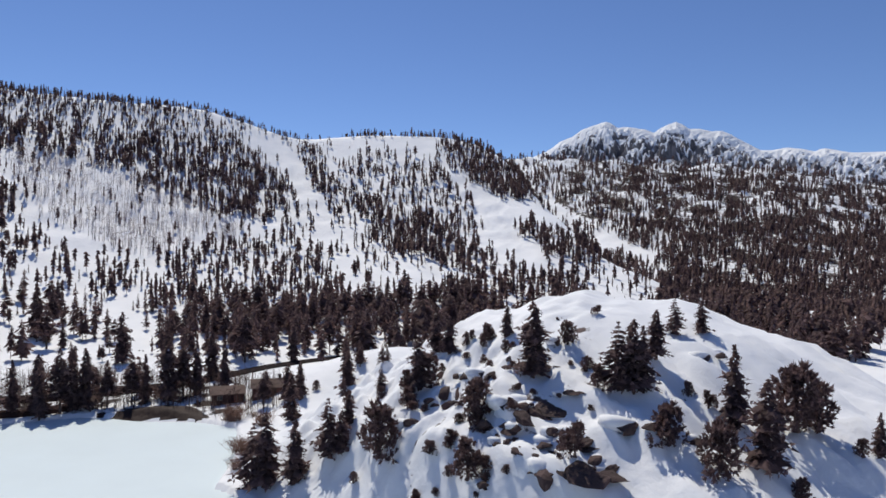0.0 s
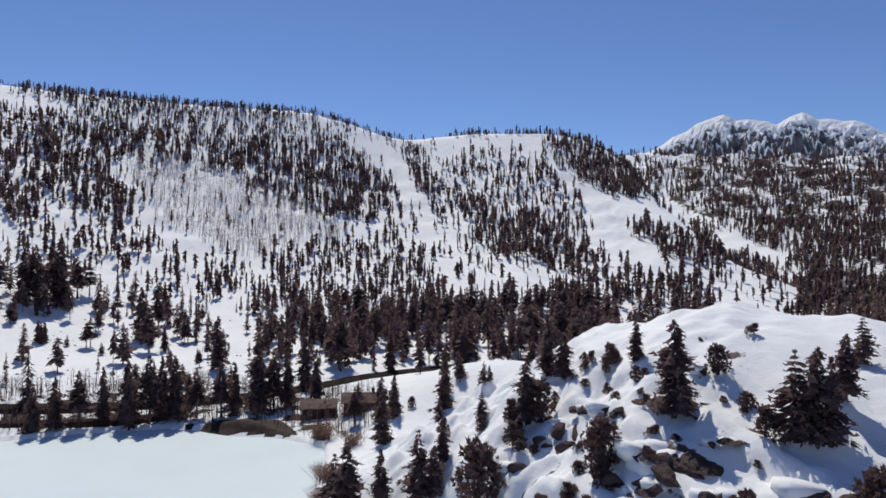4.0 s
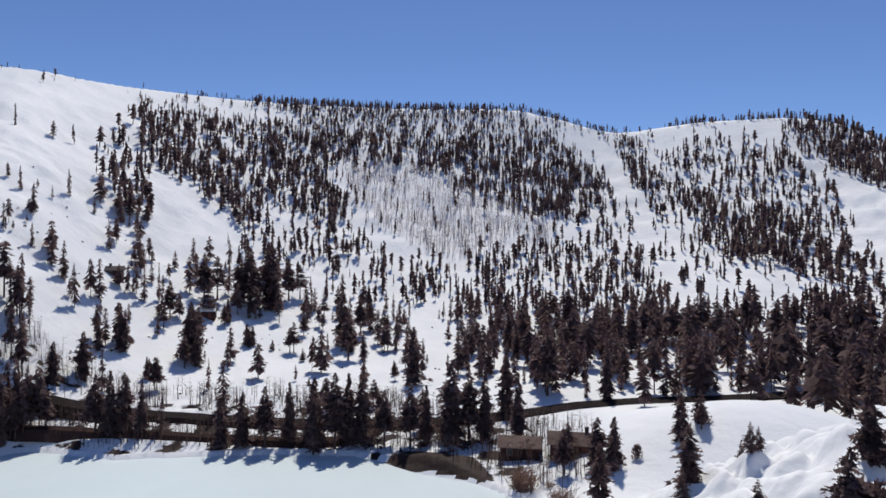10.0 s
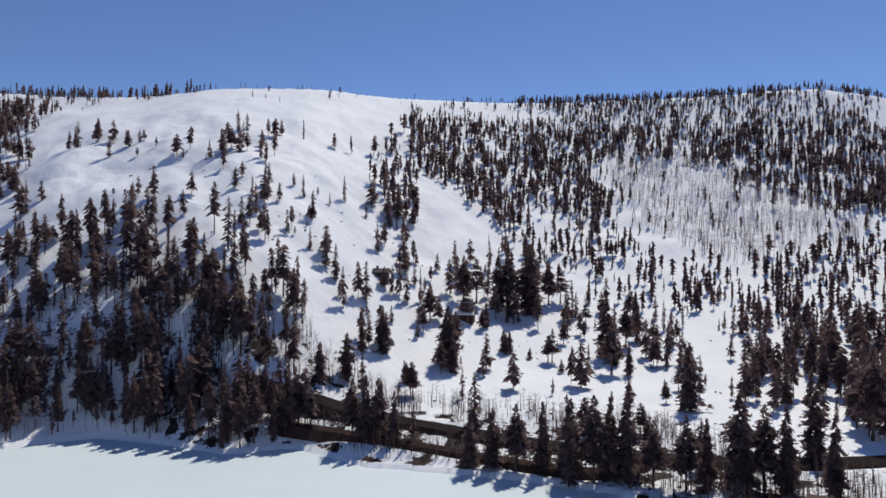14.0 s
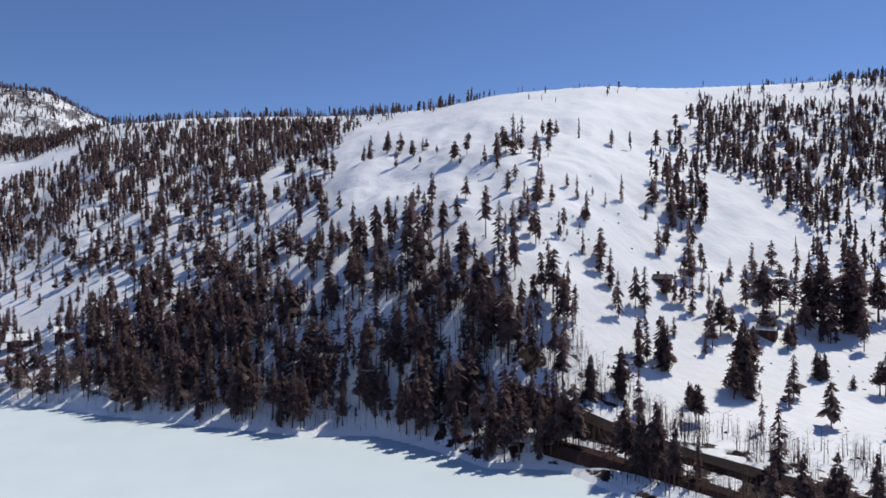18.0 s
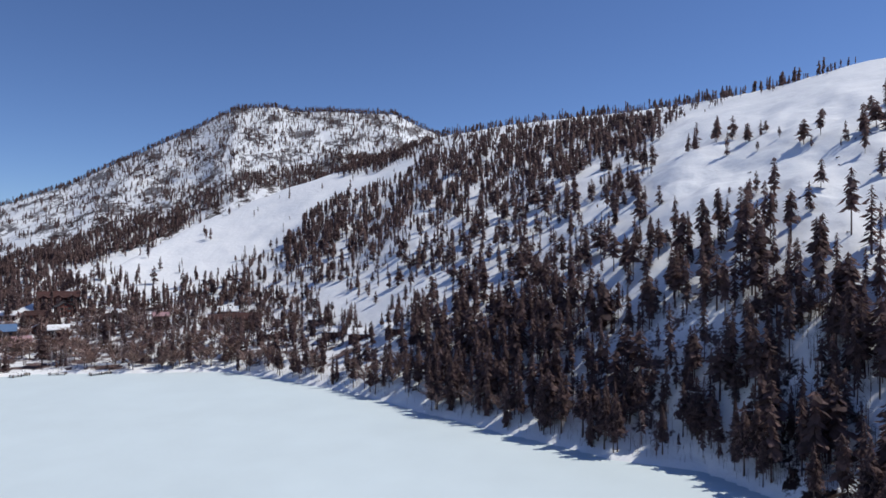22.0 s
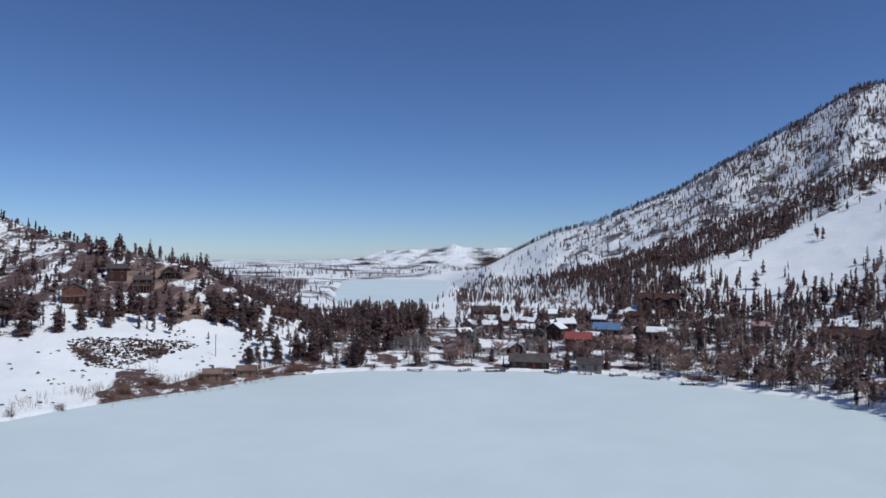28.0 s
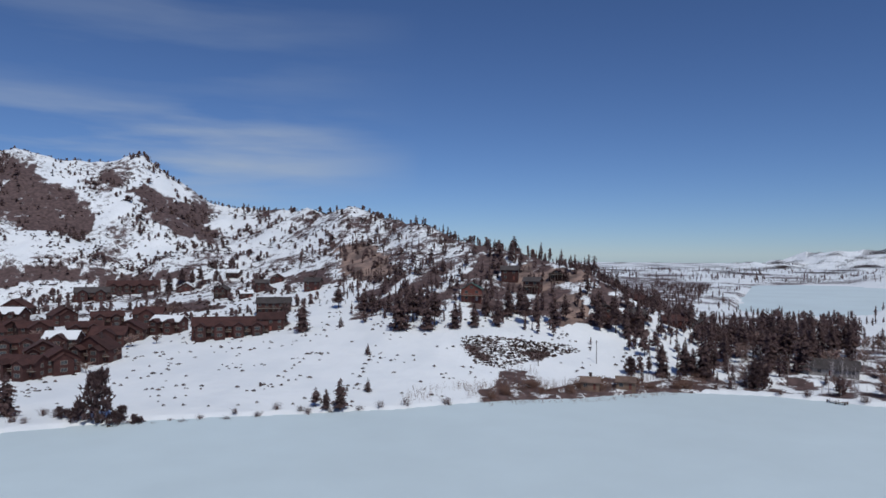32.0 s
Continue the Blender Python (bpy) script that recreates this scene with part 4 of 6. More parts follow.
EAST = [(-177.3, -215.5, 6.8), (-191.7, -221.1, 9.4), (-197.7, -213.6, 13.2), (-204.8, -211.8, 17.1), (-208.9, -211.9, 11.8), (-222.5, -232.8, 12.7), (-218.9, -197.9, 11.2), (-241.3, -182.5, 7.6), (-127.3, -253.6, 15.4), (-134, -268.4, 16.1), (-140.9, -259, 16), (-146.7, -263.5, 14.6), (-154.2, -260.7, 15.8), (-160, -263.3, 13.2), (-123, -265.4, 17), (-140, -273, 15), (-182.1, -256.7, 15.6), (-186.1, -252.1, 14.1),
        (-193.2, -258.8, 15.7), (-175.2, -260.4, 14.4), (-80.1, -272, 12.2), (-85.4, -274.9, 13.7)]
TOWN_TREES = [(-290.3, -138.9, 9.9), (-305.6, -130.7, 8), (-315.9, -122.3, 13.6), (-321, -116.6, 9.1), (-329.9, -109.9, 7.2), (-275.4, -182.8, 9.3), (-309.7, -209.1, 12), (-325.4, -219.4, 11), (-326.3, -194.8, 11.9), (-349.7, -206.9, 14.2), (-371.5, -197.9, 12.8), (-366.9, -173.3, 12), (-380.7, -169.8, 13.7), (-275.8, -172.9, 7.8), (-309.4, -188.6, 10), (-268.9, -255.9, 17), (-275.5, -254.8, 18), (-277.3, -245.5, 17),
              (-278.8, -236.4, 16), (-251.7, -243.1, 14.8), (-218.6, -198.9, 11.3), (-243.8, -185, 6.3), (-222.9, -249.9, 14.4), (-237.4, -261.1, 13.6), (-358.5, -122.2, 14.4)]
for rows, group, kinds in ((HUMP, "trees by the white hump", ("fir", "pine", "fir_b")), (SHORE_PINES, "pines along the road", ("fir_b", "pine", "fir")), (APRON, "trees on the snowy apron", ("fir", "pine_b", "pine")), (LOW, "trees on the snowy apron", ("fir_b", "fir", "pine")), (SLOPE, "tall pines on the open slope", ("pine", "pine_b", "fir_b")),
                           (NORTH, "trees on the north bank", ("fir_b", "pine", "fir_b")), (EAST, "trees below the bluffs", ("fir_b", "pine", "fir")), (TOWN_TREES, "trees in the town", ("fir_b", "fir", "pine"))):
    for i, (x, y, h) in enumerate(rows):
        plant(kinds[i % 3] if h > 5.5 else "young", x, y, h, 1.3 if rows is NORTH else 1.15 if h < 8 else 1.05, group)
plant("juniper", 0.2, -146.4, 16.6, 0.72, "trees on the north bank", "broad bushy dark pine beside the frozen lake")
for x, y, h in ((6.5, -148, 5.2), (-6, -147, 6.0), (12, -148.5, 4.0), (-10.5, -147.5, 3.6)):
    plant("juniper_b", x, y, h, 1.2, "trees on the north bank", "dark rounded bush beside the broad pine")
POINT = [(-188.1, -211.1, 13.0), (-198.1, -212.3, 12.5), (-205.3, -210.9, 15.5), (-201.5, -214.0, 11.0), (-223.4, -234.9, 11.5), (-264.2, -241.3, 19.0), (-271.0, -238.0, 16.5), (-282.2, -244.6, 18.5), (-242.1, -230.9, 20.0),
         (-246.0, -214.8, 18.0), (-247.7, -229.5, 19.5), (-256.0, -226.0, 17.0), (-236.0, -222.0, 15.0), (-233.0, -240.0, 16.0), (-244.1, -185.6, 6.6)]
for i, (x, y, h) in enumerate(POINT):
    plant(("fir_b", "pine", "fir")[i % 3], x, y, h, 1.15, "pines on the wooded point")
for x, y, h in [(-218.7, -196.2, 10.5), (-222.5, -198.5, 8.0), (-176.1, -212.2, 7.5)]:
    plant("juniper", x, y, h, 0.85, "pines on the wooded point", "broad bushy dark pine on the snowy bank")
# the first rows of the wood along the bank
rng = random.Random(5)
for i in range(120):
    a = rng.uniform(52, 118)
    r = float(at_heading(np.array([a]), SHORE, 1)[0]) + 1.5 + 16 * rng.random() ** 1.5
    plant(("pine", "fir", "pine_b", "pine")[i % 4], CX - r * math.sin(radians(a)), CY + r * math.cos(radians(a)), rng.uniform(11, 17) * min(1, max(0.74, 1 - (a - 92) / 30)), rng.uniform(0.55, 0.75), "front rows of the lakeside wood")

SHRUBS = [(19, -152, 3.4), (14.3, -150.3, 4), (8.7, -149.3, 4.4), (23.6, -143.6, 4), (19.8, -142.7, 3), (-15.7, -147.1, 2.3), (-23.3, -149.2, 3.2), (-27.9, -152.8, 2.9), (-35.6, -152.8, 3.1), (-44.3, -155.8, 3.4), (-49.1, -161.4, 3.6), (-56.6, -159.7, 2.7), (-59.2, -159.8, 3.5), (-74.7, -164.2, 3), (-81.3, -165.9, 3.3), (-90, -168.3, 4), (-103.1, -173.3, 4.4), (-115.7, -177.5, 3.2), (-37.1, -156.5, 2.6), (-19.4, -150.6, 2),
          (-222.5, -187.2, 3.4), (-230.5, -183.2, 4), (-244.9, -174.3, 4.4), (-209.8, -195, 4.2), (-202.5, -195.1, 4.4), (4, -148, 3.4), (-9, -147, 2.8), (-66, -162, 2.6)]
for x, y, h in SHRUBS:
    plant("willow", x, y, h * 0.72, 1.45, "willow shrubs along the bank")
THICKETS = [(-128, -184, 5), (-137, -186, 5), (-143, -187, 4.5), (-150, -193, 6), (-163, -196, 5.5), (-172, -196, 5), (-182, -197, 5), (-190, -198, 5.5), (-117, -180, 4), (-126.5, -187.9, 6.5), (-133.8, -189.7, 7), (-121, -183.2, 5), (-155.5, -195.6, 6), (-159, -192.6, 5), (-168.7, -199.3, 6.5), (-146.3, -190.9, 5), (-178, -200.5, 5.5), (-195.7, -202.7, 7.5), (-186.3, -200, 6), (-140.5, -187.1, 4), (-42, 147, 7), (-46, 152, 8), (-50, 158, 6), (-38, 153, 6), (-55, 186, 7), (-60, 190, 8), (-50, 180, 6)]
for x, y, h in THICKETS:
    plant("thicket", x + 3 * math.sin(x * 5), y + 2.5 * math.sin(y * 7), h * (0.45 + 0.25 * math.sin(x * 3)), 1.5, "willow thickets by the lake")


# ---- woods ----
def spire(tiers, sides, seed, spread=0.14, bare_foot=0.12, blunt=0.55):
    """A small conifer one metre high: a stem and ragged skirts of boughs, some missing."""
    rng = np.random.RandomState(seed)
    co, tri = [], []
    for k in range(3):
        t = k * 2.094
        co += [(0.016 * math.cos(t), 0.016 * math.sin(t), -0.08), (0.009 * math.cos(t), 0.009 * math.sin(t), 0.9)]
    for k in range(3):
        i, j = 2 * k, 2 * ((k + 1) % 3)
        tri += [(i, j, i + 1), (j, j + 1, i + 1)]
    for s in range(tiers):
        f = s / tiers
        z0 = bare_foot + (1 - bare_foot) * f * 0.97
        top = min(1.0, z0 + (1 - bare_foot) / tiers * rng.uniform(1.2, 1.9))
        swell = min(1.0, 0.62 + 1.6 * f)
        rad = spread * swell * (1 - f) ** blunt * rng.uniform(0.6, 1.25) + 0.012
        b = len(co)
        ox, oy = rng.normal(0, 0.011, 2)
        co.append((ox * 0.4, oy * 0.4, top))
        turn = rng.uniform(0, 6.28)
        for k in range(sides):
            t = turn + 6.2832 * k / sides + rng.uniform(-0.3, 0.3)
            q = rad * (rng.uniform(0.7, 1.5) if k % 2 == 0 else rng.uniform(0.15, 0.5))
            co.append((ox + q * math.cos(t), oy + q * math.sin(t), z0 + rng.uniform(-0.05, 0.05) * (1 - 0.6 * f)))
        for k in range(sides):
            tri.append((b, b + 1 + k, b + 1 + (k + 1) % sides))
    return np.array(co), np.array(tri)


def bristle(boughs, seed, spread=0.16, bare_foot=0.12, blunt=0.55):
    """A ragged conifer one metre high: a stem hung with single drooping boughs of uneven reach."""
    rng = np.random.RandomState(seed)
    co, tri = [], []
    for k in range(3):
        t = k * 2.094
        co += [(0.014 * math.cos(t), 0.014 * math.sin(t), -0.08), (0.005 * math.cos(t), 0.005 * math.sin(t), 0.97)]
    for k in range(3):
        i, j = 2 * k, 2 * ((k + 1) % 3)
        tri += [(i, j, i + 1), (j, j + 1, i + 1)]
    bulge = rng.uniform(0.6, 1.3, 8)
    for i in range(boughs):
        f = (i + rng.uniform(0, 1)) / boughs
        f = f ** 1.1
        z = bare_foot + (0.98 - bare_foot) * f
        q = (spread * min(1.0, 0.6 + 2.2 * f) * (1 - f) ** blunt * bulge[int(f * 7.99)] + 0.018) * rng.uniform(0.55, 1.25)
        t = i * 2.39996 + rng.uniform(-0.6, 0.6)
        ux, uy = math.cos(t), math.sin(t)
        w, drop = q * rng.uniform(0.22, 0.42), q * rng.uniform(0.25, 1.1)
        lift = w * rng.uniform(-0.9, 0.9)
        b = len(co)
        co += [(0, 0, z + 0.02), (0.62 * q * ux - w * uy, 0.62 * q * uy + w * ux, z - 0.6 * drop - lift), (1.1 * q * ux, 1.1 * q * uy, z - drop), (0.62 * q * ux + w * uy, 0.62 * q * uy - w * ux, z - 0.6 * drop + lift)]
        tri += [(b, b + 1, b + 2), (b, b + 2, b + 3)]
    return np.array(co), np.array(tri)


def pole(seed, twigs=7):
    """A bare, thin stem one metre high with a few upright twigs."""
    rng = np.random.RandomState(seed)
    co, tri = [(0.009, 0, -0.05), (-0.005, 0.008, -0.05), (-0.005, -0.008, -0.05), (rng.uniform(-0.03, 0.03), rng.uniform(-0.03, 0.03), 1)], [(0, 1, 3), (1, 2, 3), (2, 0, 3)]
    for _ in range(twigs):
        z, t, q = rng.uniform(0.3, 0.85), rng.uniform(0, 6.28), rng.uniform(0.07, 0.18)
        b = len(co)
        co += [(0, 0, z), (0.004 * math.sin(t), 0.004 * math.cos(t), z + 0.014), (q * math.cos(t), q * math.sin(t), z + q * 1.1)]
        tri.append((b, b + 1, b + 2))
    return np.array(co), np.array(tri)


def dot(seed):
    """A low cushion of brush."""
    rng = np.random.RandomState(seed)
    co, tri = [], []
    for _ in range(9):
        d = rng.normal(0, 1, 3)
        d[2] = abs(d[2])
        d /= np.linalg.norm(d)
        s = np.cross(d, rng.normal(0, 1, 3))
        b = len(co)
        co += [tuple(d * 0.15 - s * 0.28), tuple(d * 0.15 + s * 0.28), tuple(d * 0.6)]
        tri.append((b, b + 1, b + 2))
    return np.array(co), np.array(tri)


def wood(name, label, pts, tall, wide, shapes, mat, kind_of="forest"):
    """Many trees of a few shapes in one mesh."""
    rng = np.random.RandomState(len(pts))
    cos, tris, n = [], [], 0
    pick = rng.randint(0, len(shapes), len(pts))
    turn = rng.uniform(0, 6.28, len(pts))
    lean = rng.normal(0, 0.014, (len(pts), 2))
    for i, (sc, st) in enumerate(shapes):
        sel = np.nonzero(pick == i)[0]
        if not len(sel):
            continue
        c, s = np.cos(turn[sel])[:, None], np.sin(turn[sel])[:, None]
        w, h = (wide[sel] * tall[sel])[:, None], tall[sel][:, None]
        zz = sc[:, 2] * h
        co = np.stack([(sc[:, 0] * c - sc[:, 1] * s) * w + zz * lean[sel, 0][:, None], (sc[:, 0] * s + sc[:, 1] * c) * w + zz * lean[sel, 1][:, None], zz], -1) + pts[sel][:, None, :]
        tris.append((st[None] + (n + np.arange(len(sel)) * len(sc))[:, None, None]).reshape(-1, 3))
        cos.append(co.reshape(-1, 3))
        n += co.shape[0] * co.shape[1]
    me = bpy.data.meshes.new(name)
    mesh_from(me, np.concatenate(cos), np.concatenate(tris))
    me.materials.append(mat)
    return tagged(new(name, me), label, kind_of, kind="stuff")


def scatter(a0, a1, r0, r1, spacing, chance, seed):
    """Uneven places between two headings and two ranges, kept by chance(x, y, heading, range)."""
    rng = np.random.RandomState(seed)
    area = math.pi * (r1 * r1 - r0 * r0) * (a1 - a0) / 360
    n = int(area / spacing ** 2)
    a = rng.uniform(a0, a1, n)
    r = np.sqrt(rng.uniform(r0 * r0, r1 * r1, n))
    x, y = CX - r * np.sin(np.radians(a)), CY + r * np.cos(np.radians(a))
    a = (a + 180) % 360 - 180
    keep = rng.uniform(0, 1, n) < chance(x, y, a, r)
    x, y = x[keep], y[keep]
    return np.stack([x, y, height(x, y)], -1), rng


# stands and glades: how thickly each is wooded, and its outline on the plan
STANDS = [
    ("upper_wood", 0.93, [(-436, 413), (-452, 463), (-445, 496), (-451, 563), (-433, 594), (-433, 631), (-404, 696), (-336, 762), (-312, 798), (-283, 807), (-245, 803), (-211, 765), (-184, 745), (-162, 712), (-158, 621), (-195, 590), (-240, 609), (-270, 596), (-322, 622), (-368, 570), (-361, 534), (-318, 514), (-304, 485), (-309, 437), (-329, 418), (-305, 397), (-294, 364), (-310, 361), (-319, 342), (-338, 350), (-339, 333), (-313, 300), (-299, 272), (-328, 296), (-363, 343), (-399, 377)]),
]
STANDS += [
    ("mid_slope", 0.28, [(-248, 238), (-280, 340), (-286, 467), (-221, 440), (-185, 399), (-167, 311), (-195, 301), (-219, 263), (-207, 219), (-197, 193), (-218, 208)]),
    ("right_slope", 0.32, [(-224, 444), (-196, 467), (-165, 559), (-130, 570), (-83, 537), (-45, 485), (-41, 428), (-115, 411), (-151, 381), (-177, 384)]),
    ("low_belt", 0.59, [(-185, 399), (-152, 382), (-114, 408), (-76, 408), (-40, 405), (-33, 308), (-51, 314), (-67, 335), (-70, 261), (-85, 268), (-102, 265), (-130, 320)]),
    ("crest_glade", 0.08, [(-450, 481), (-453, 582), (-423, 582), (-433, 543), (-434, 485)]),
]
STANDS += [
    ("patch", 0, [(-330, 325), (-338, 352), (-322, 358), (-301, 367), (-286, 353), (-273, 315), (-275, 302), (-271, 277), (-276, 274), (-296, 293)]),
    ("stems", 0.06, [(-367, 567), (-321, 621), (-239, 607), (-195, 588), (-174, 590), (-165, 548), (-188, 532), (-190, 498), (-198, 470), (-227, 473), (-254, 483), (-285, 487), (-321, 519)]),
    ("glade", 0.02, [(-304, 478), (-284, 486), (-249, 474), (-210, 448), (-196, 414), (-227, 428), (-259, 446), (-288, 462)]),
    ("white_patch", 0.03, [(-204, 523), (-189, 535), (-174, 506), (-184, 482)]),
    ("white_step", 0.06, [(-182, 596), (-151, 629), (-131, 577), (-165, 561)]),
]
STANDS += [
    ("lane", 0.01, [(-440, 307), (-447, 416), (-412, 378), (-368, 306), (-347, 295), (-351, 317), (-314, 279), (-277, 254), (-251, 237), (-245, 219), (-260, 224), (-290, 239), (-310, 244), (-344, 253), (-377, 265)]),
    ("apron", 0.05, [(-189, 175), (-199, 199), (-212, 233), (-220, 264), (-212, 290), (-191, 304), (-160, 279), (-135, 300), (-105, 260), (-117, 224), (-154, 229), (-159, 197)]),
    ("crest_group", 0.5, [(-430, 254), (-427, 295), (-404, 281), (-407, 244)]),
    ("dome_slope", 0.34, [(-131, 823), (-53, 826), (3, 757), (47, 670), (83, 599), (179, 800), (193, 706), (113, 496), (66, 447), (12, 489), (-49, 514), (-87, 612), (-120, 720)]),
]
STANDS += [
    ("mid_wood", 0.8, [(-102, 716), (-64, 671), (-16, 628), (14, 573), (36, 527), (29, 490), (-2, 500), (-33, 521), (-63, 576)]),
    ("dome", 0.05, [(-157, 855), (-2, 860), (-14, 768), (-64, 805), (-116, 812), (-115, 728), (-144, 785)]),
    ("piste", 0, [(-229, 830), (-189, 840), (-125, 687), (-91, 577), (-48, 441), (-52, 416), (-97, 559), (-132, 664), (-187, 776), (-238, 811)]),
    ("low_runs", 0.06, [(-77, 544), (-47, 495), (12, 481), (63, 429), (10, 438), (-43, 454), (-55, 468)]),
]
STANDS += [
    ("belt_two", 0.59, [(-147, 353), (-120, 399), (-53, 378), (4, 429), (63, 431), (116, 424), (124, 407), (26, 149), (3, 156), (-14, 218), (-41, 270), (-67, 274), (-100, 269), (-127, 310)]),
    ("left_slope", 0.93, [(-705, -26), (-647, 122), (-531, 168), (-398, 141), (-360, 112), (-331, 116), (-309, 104), (-363, 29)]),
    ("left_gap", 0.15, [(-476, 111), (-462, 123), (-409, 115), (-366, 113), (-392, 106)]),
]
STANDS += [
    ("open_dome", 0.012, [(-474, 159), (-486, 191), (-468, 258), (-459, 460), (-433, 400), (-377, 343), (-326, 283), (-295, 265), (-252, 239), (-249, 222), (-294, 241), (-307, 233), (-332, 231), (-313, 201), (-319, 187), (-294, 188), (-274, 171), (-307, 158), (-284, 143), (-302, 129), (-339, 117), (-348, 122), (-359, 136), (-435, 147)]),
    ("hill_band", 0.3, [(-362, 149), (-397, 170), (-359, 184), (-330, 203), (-356, 232), (-363, 252), (-300, 223), (-298, 195), (-340, 183), (-355, 154)]),
]
STANDS += [
    ("tall_stand", 0.42, [(-302, 154), (-298, 165), (-264, 172), (-274, 185), (-301, 224), (-292, 239), (-267, 228), (-243, 217), (-217, 194), (-225, 164), (-249, 162), (-274, 140), (-295, 128), (-290, 144)]),
    ("dense_shore", 1, [(-362, 29), (-309, 102), (-311, 122), (-278, 141), (-246, 161), (-231, 181), (-216, 187), (-202, 176), (-191, 173), (-171, 162), (-215, 117), (-241, 90), (-274, 43)]),
    ("shore_gap", 0.1, [(-261, 111), (-247, 127), (-242, 126), (-253, 112)]),
]
STANDS += [
    ("mountain_band", 1, [(-698, -11), (-674, -32), (-682, -102), (-834, -219), (-739, -270), (-648, -292), (-597, -317), (-580, -442), (-611, -631), (-609, -473), (-652, -395), (-706, -353), (-779, -291), (-872, -235), (-929, -154), (-1018, -98)]),
    ("slope_wood", 0.85, [(-632, -23), (-639, 38), (-607, 117), (-555, 166), (-268, 120), (-285, 99), (-335, 43), (-410, -12), (-493, -96), (-541, -94), (-591, -88), (-612, -56), (-598, -17)]),
    ("open_slope", 0.02, [(-635, -284), (-726, -263), (-823, -215), (-667, -97), (-650, -27), (-609, -18), (-625, -70), (-594, -94), (-541, -103), (-510, -117), (-481, -156), (-477, -177), (-553, -302), (-588, -297)]),
]
STANDS += [
    ("slope_glade", 0.1, [(-472, 118), (-459, 126), (-396, 116), (-354, 111), (-368, 102), (-404, 108)]),
    ("clearing", 0.08, [(-387, -9), (-391, 7), (-368, 33), (-348, 37), (-357, 15), (-349, 0), (-353, -28), (-374, -36), (-373, -16)]),
    ("flank", 0.22, [(-5, 839), (69, 822), (164, 1157), (207, 898), (227, 693), (209, 624), (103, 465), (61, 435), (29, 475), (17, 631)]),
    ("right_strip", 1, [(-8, 837), (23, 857), (54, 839), (72, 775), (153, 1079), (87, 672), (63, 685), (38, 728), (11, 780)]),
]
STANDS += [
    ("run", 0, [(11, 768), (37, 722), (63, 679), (97, 652), (202, 873), (228, 724), (226, 690), (207, 701), (190, 770), (106, 559), (83, 589), (52, 620), (27, 689)]),
    ("run_band", 0.85, [(73, 621), (104, 548), (187, 756), (203, 688), (135, 471), (111, 481), (87, 504), (68, 560)]),
    ("run_low", 0, [(33, 690), (57, 616), (68, 559), (77, 484), (64, 454), (48, 515), (31, 599)]),
    ("strip", 1, [(-180, 838), (-154, 840), (-132, 777), (-105, 690), (-112, 669), (-134, 719), (-157, 775)]),
    ("gully_strip", 1, [(-318, 307), (-320, 319), (-289, 291), (-262, 261), (-264, 255), (-292, 281)]),
]
STANDS += [
    ("gully_head", 1, [(-328, 296), (-363, 343), (-339, 333), (-315, 305), (-298, 271)]),
]
STANDS += [
    ("bank_wood", 0.55, [(-121, -316), (-160, -334), (-195, -390), (-290, -410), (-335, -450), (-260, -339), (-194, -253), (-175, -258), (-149, -262), (-123, -258)]),
    ("point_wood", 0.75, [(-335, -450), (-390, -410), (-295, -262), (-246, -225), (-247, -257)]),
    ("right_wood", 0.75, [(-324, -95), (-318, -26), (-350, 10), (-471, -93), (-466, -124), (-436, -123), (-421, -163)]),
    ("point_two", 0.9, [(-178, -271), (-202, -271), (-281, -334), (-287, -292), (-253, -237), (-235, -235), (-210, -256), (-179, -256)]),
    ("under_lodge", 0.9, [(-372, -170), (-381, -135), (-428, -169), (-406, -199)]),
    ("belt", 1, [(-436, -430), (-504, -441), (-529, -361), (-449, -204), (-577, -308), (-606, -437), (-622, -587), (-663, -749)]),
    ("behind_knoll", 0.1, [(95, 471), (207, 640), (128, 404), (60, 250)]),
]
NEAR = [bristle(84, s, (0.115, 0.14, 0.165)[s % 3], (0.06, 0.15, 0.30)[s % 3], (0.5, 0.4, 0.32)[s % 3]) for s in range(12)]
SHADY = [bristle(80, 120 + s, (0.10, 0.12, 0.14)[s % 3], (0.16, 0.28, 0.4)[s % 3], (0.6, 0.5, 0.4)[s % 3]) for s in range(9)]
FAR = [spire(6, 6, 20 + s, (0.105, 0.125, 0.15)[s % 3], (0.05, 0.12, 0.26)[s % 3], (0.6, 0.45, 0.36)[s % 3]) for s in range(12)]
ROUND = [spire(4, 7, 80 + s, 0.42, 0.02, 0.3) for s in range(6)]
POLES = [pole(40 + s) for s in range(6)]
DOTS = [dot(60 + s) for s in range(5)]


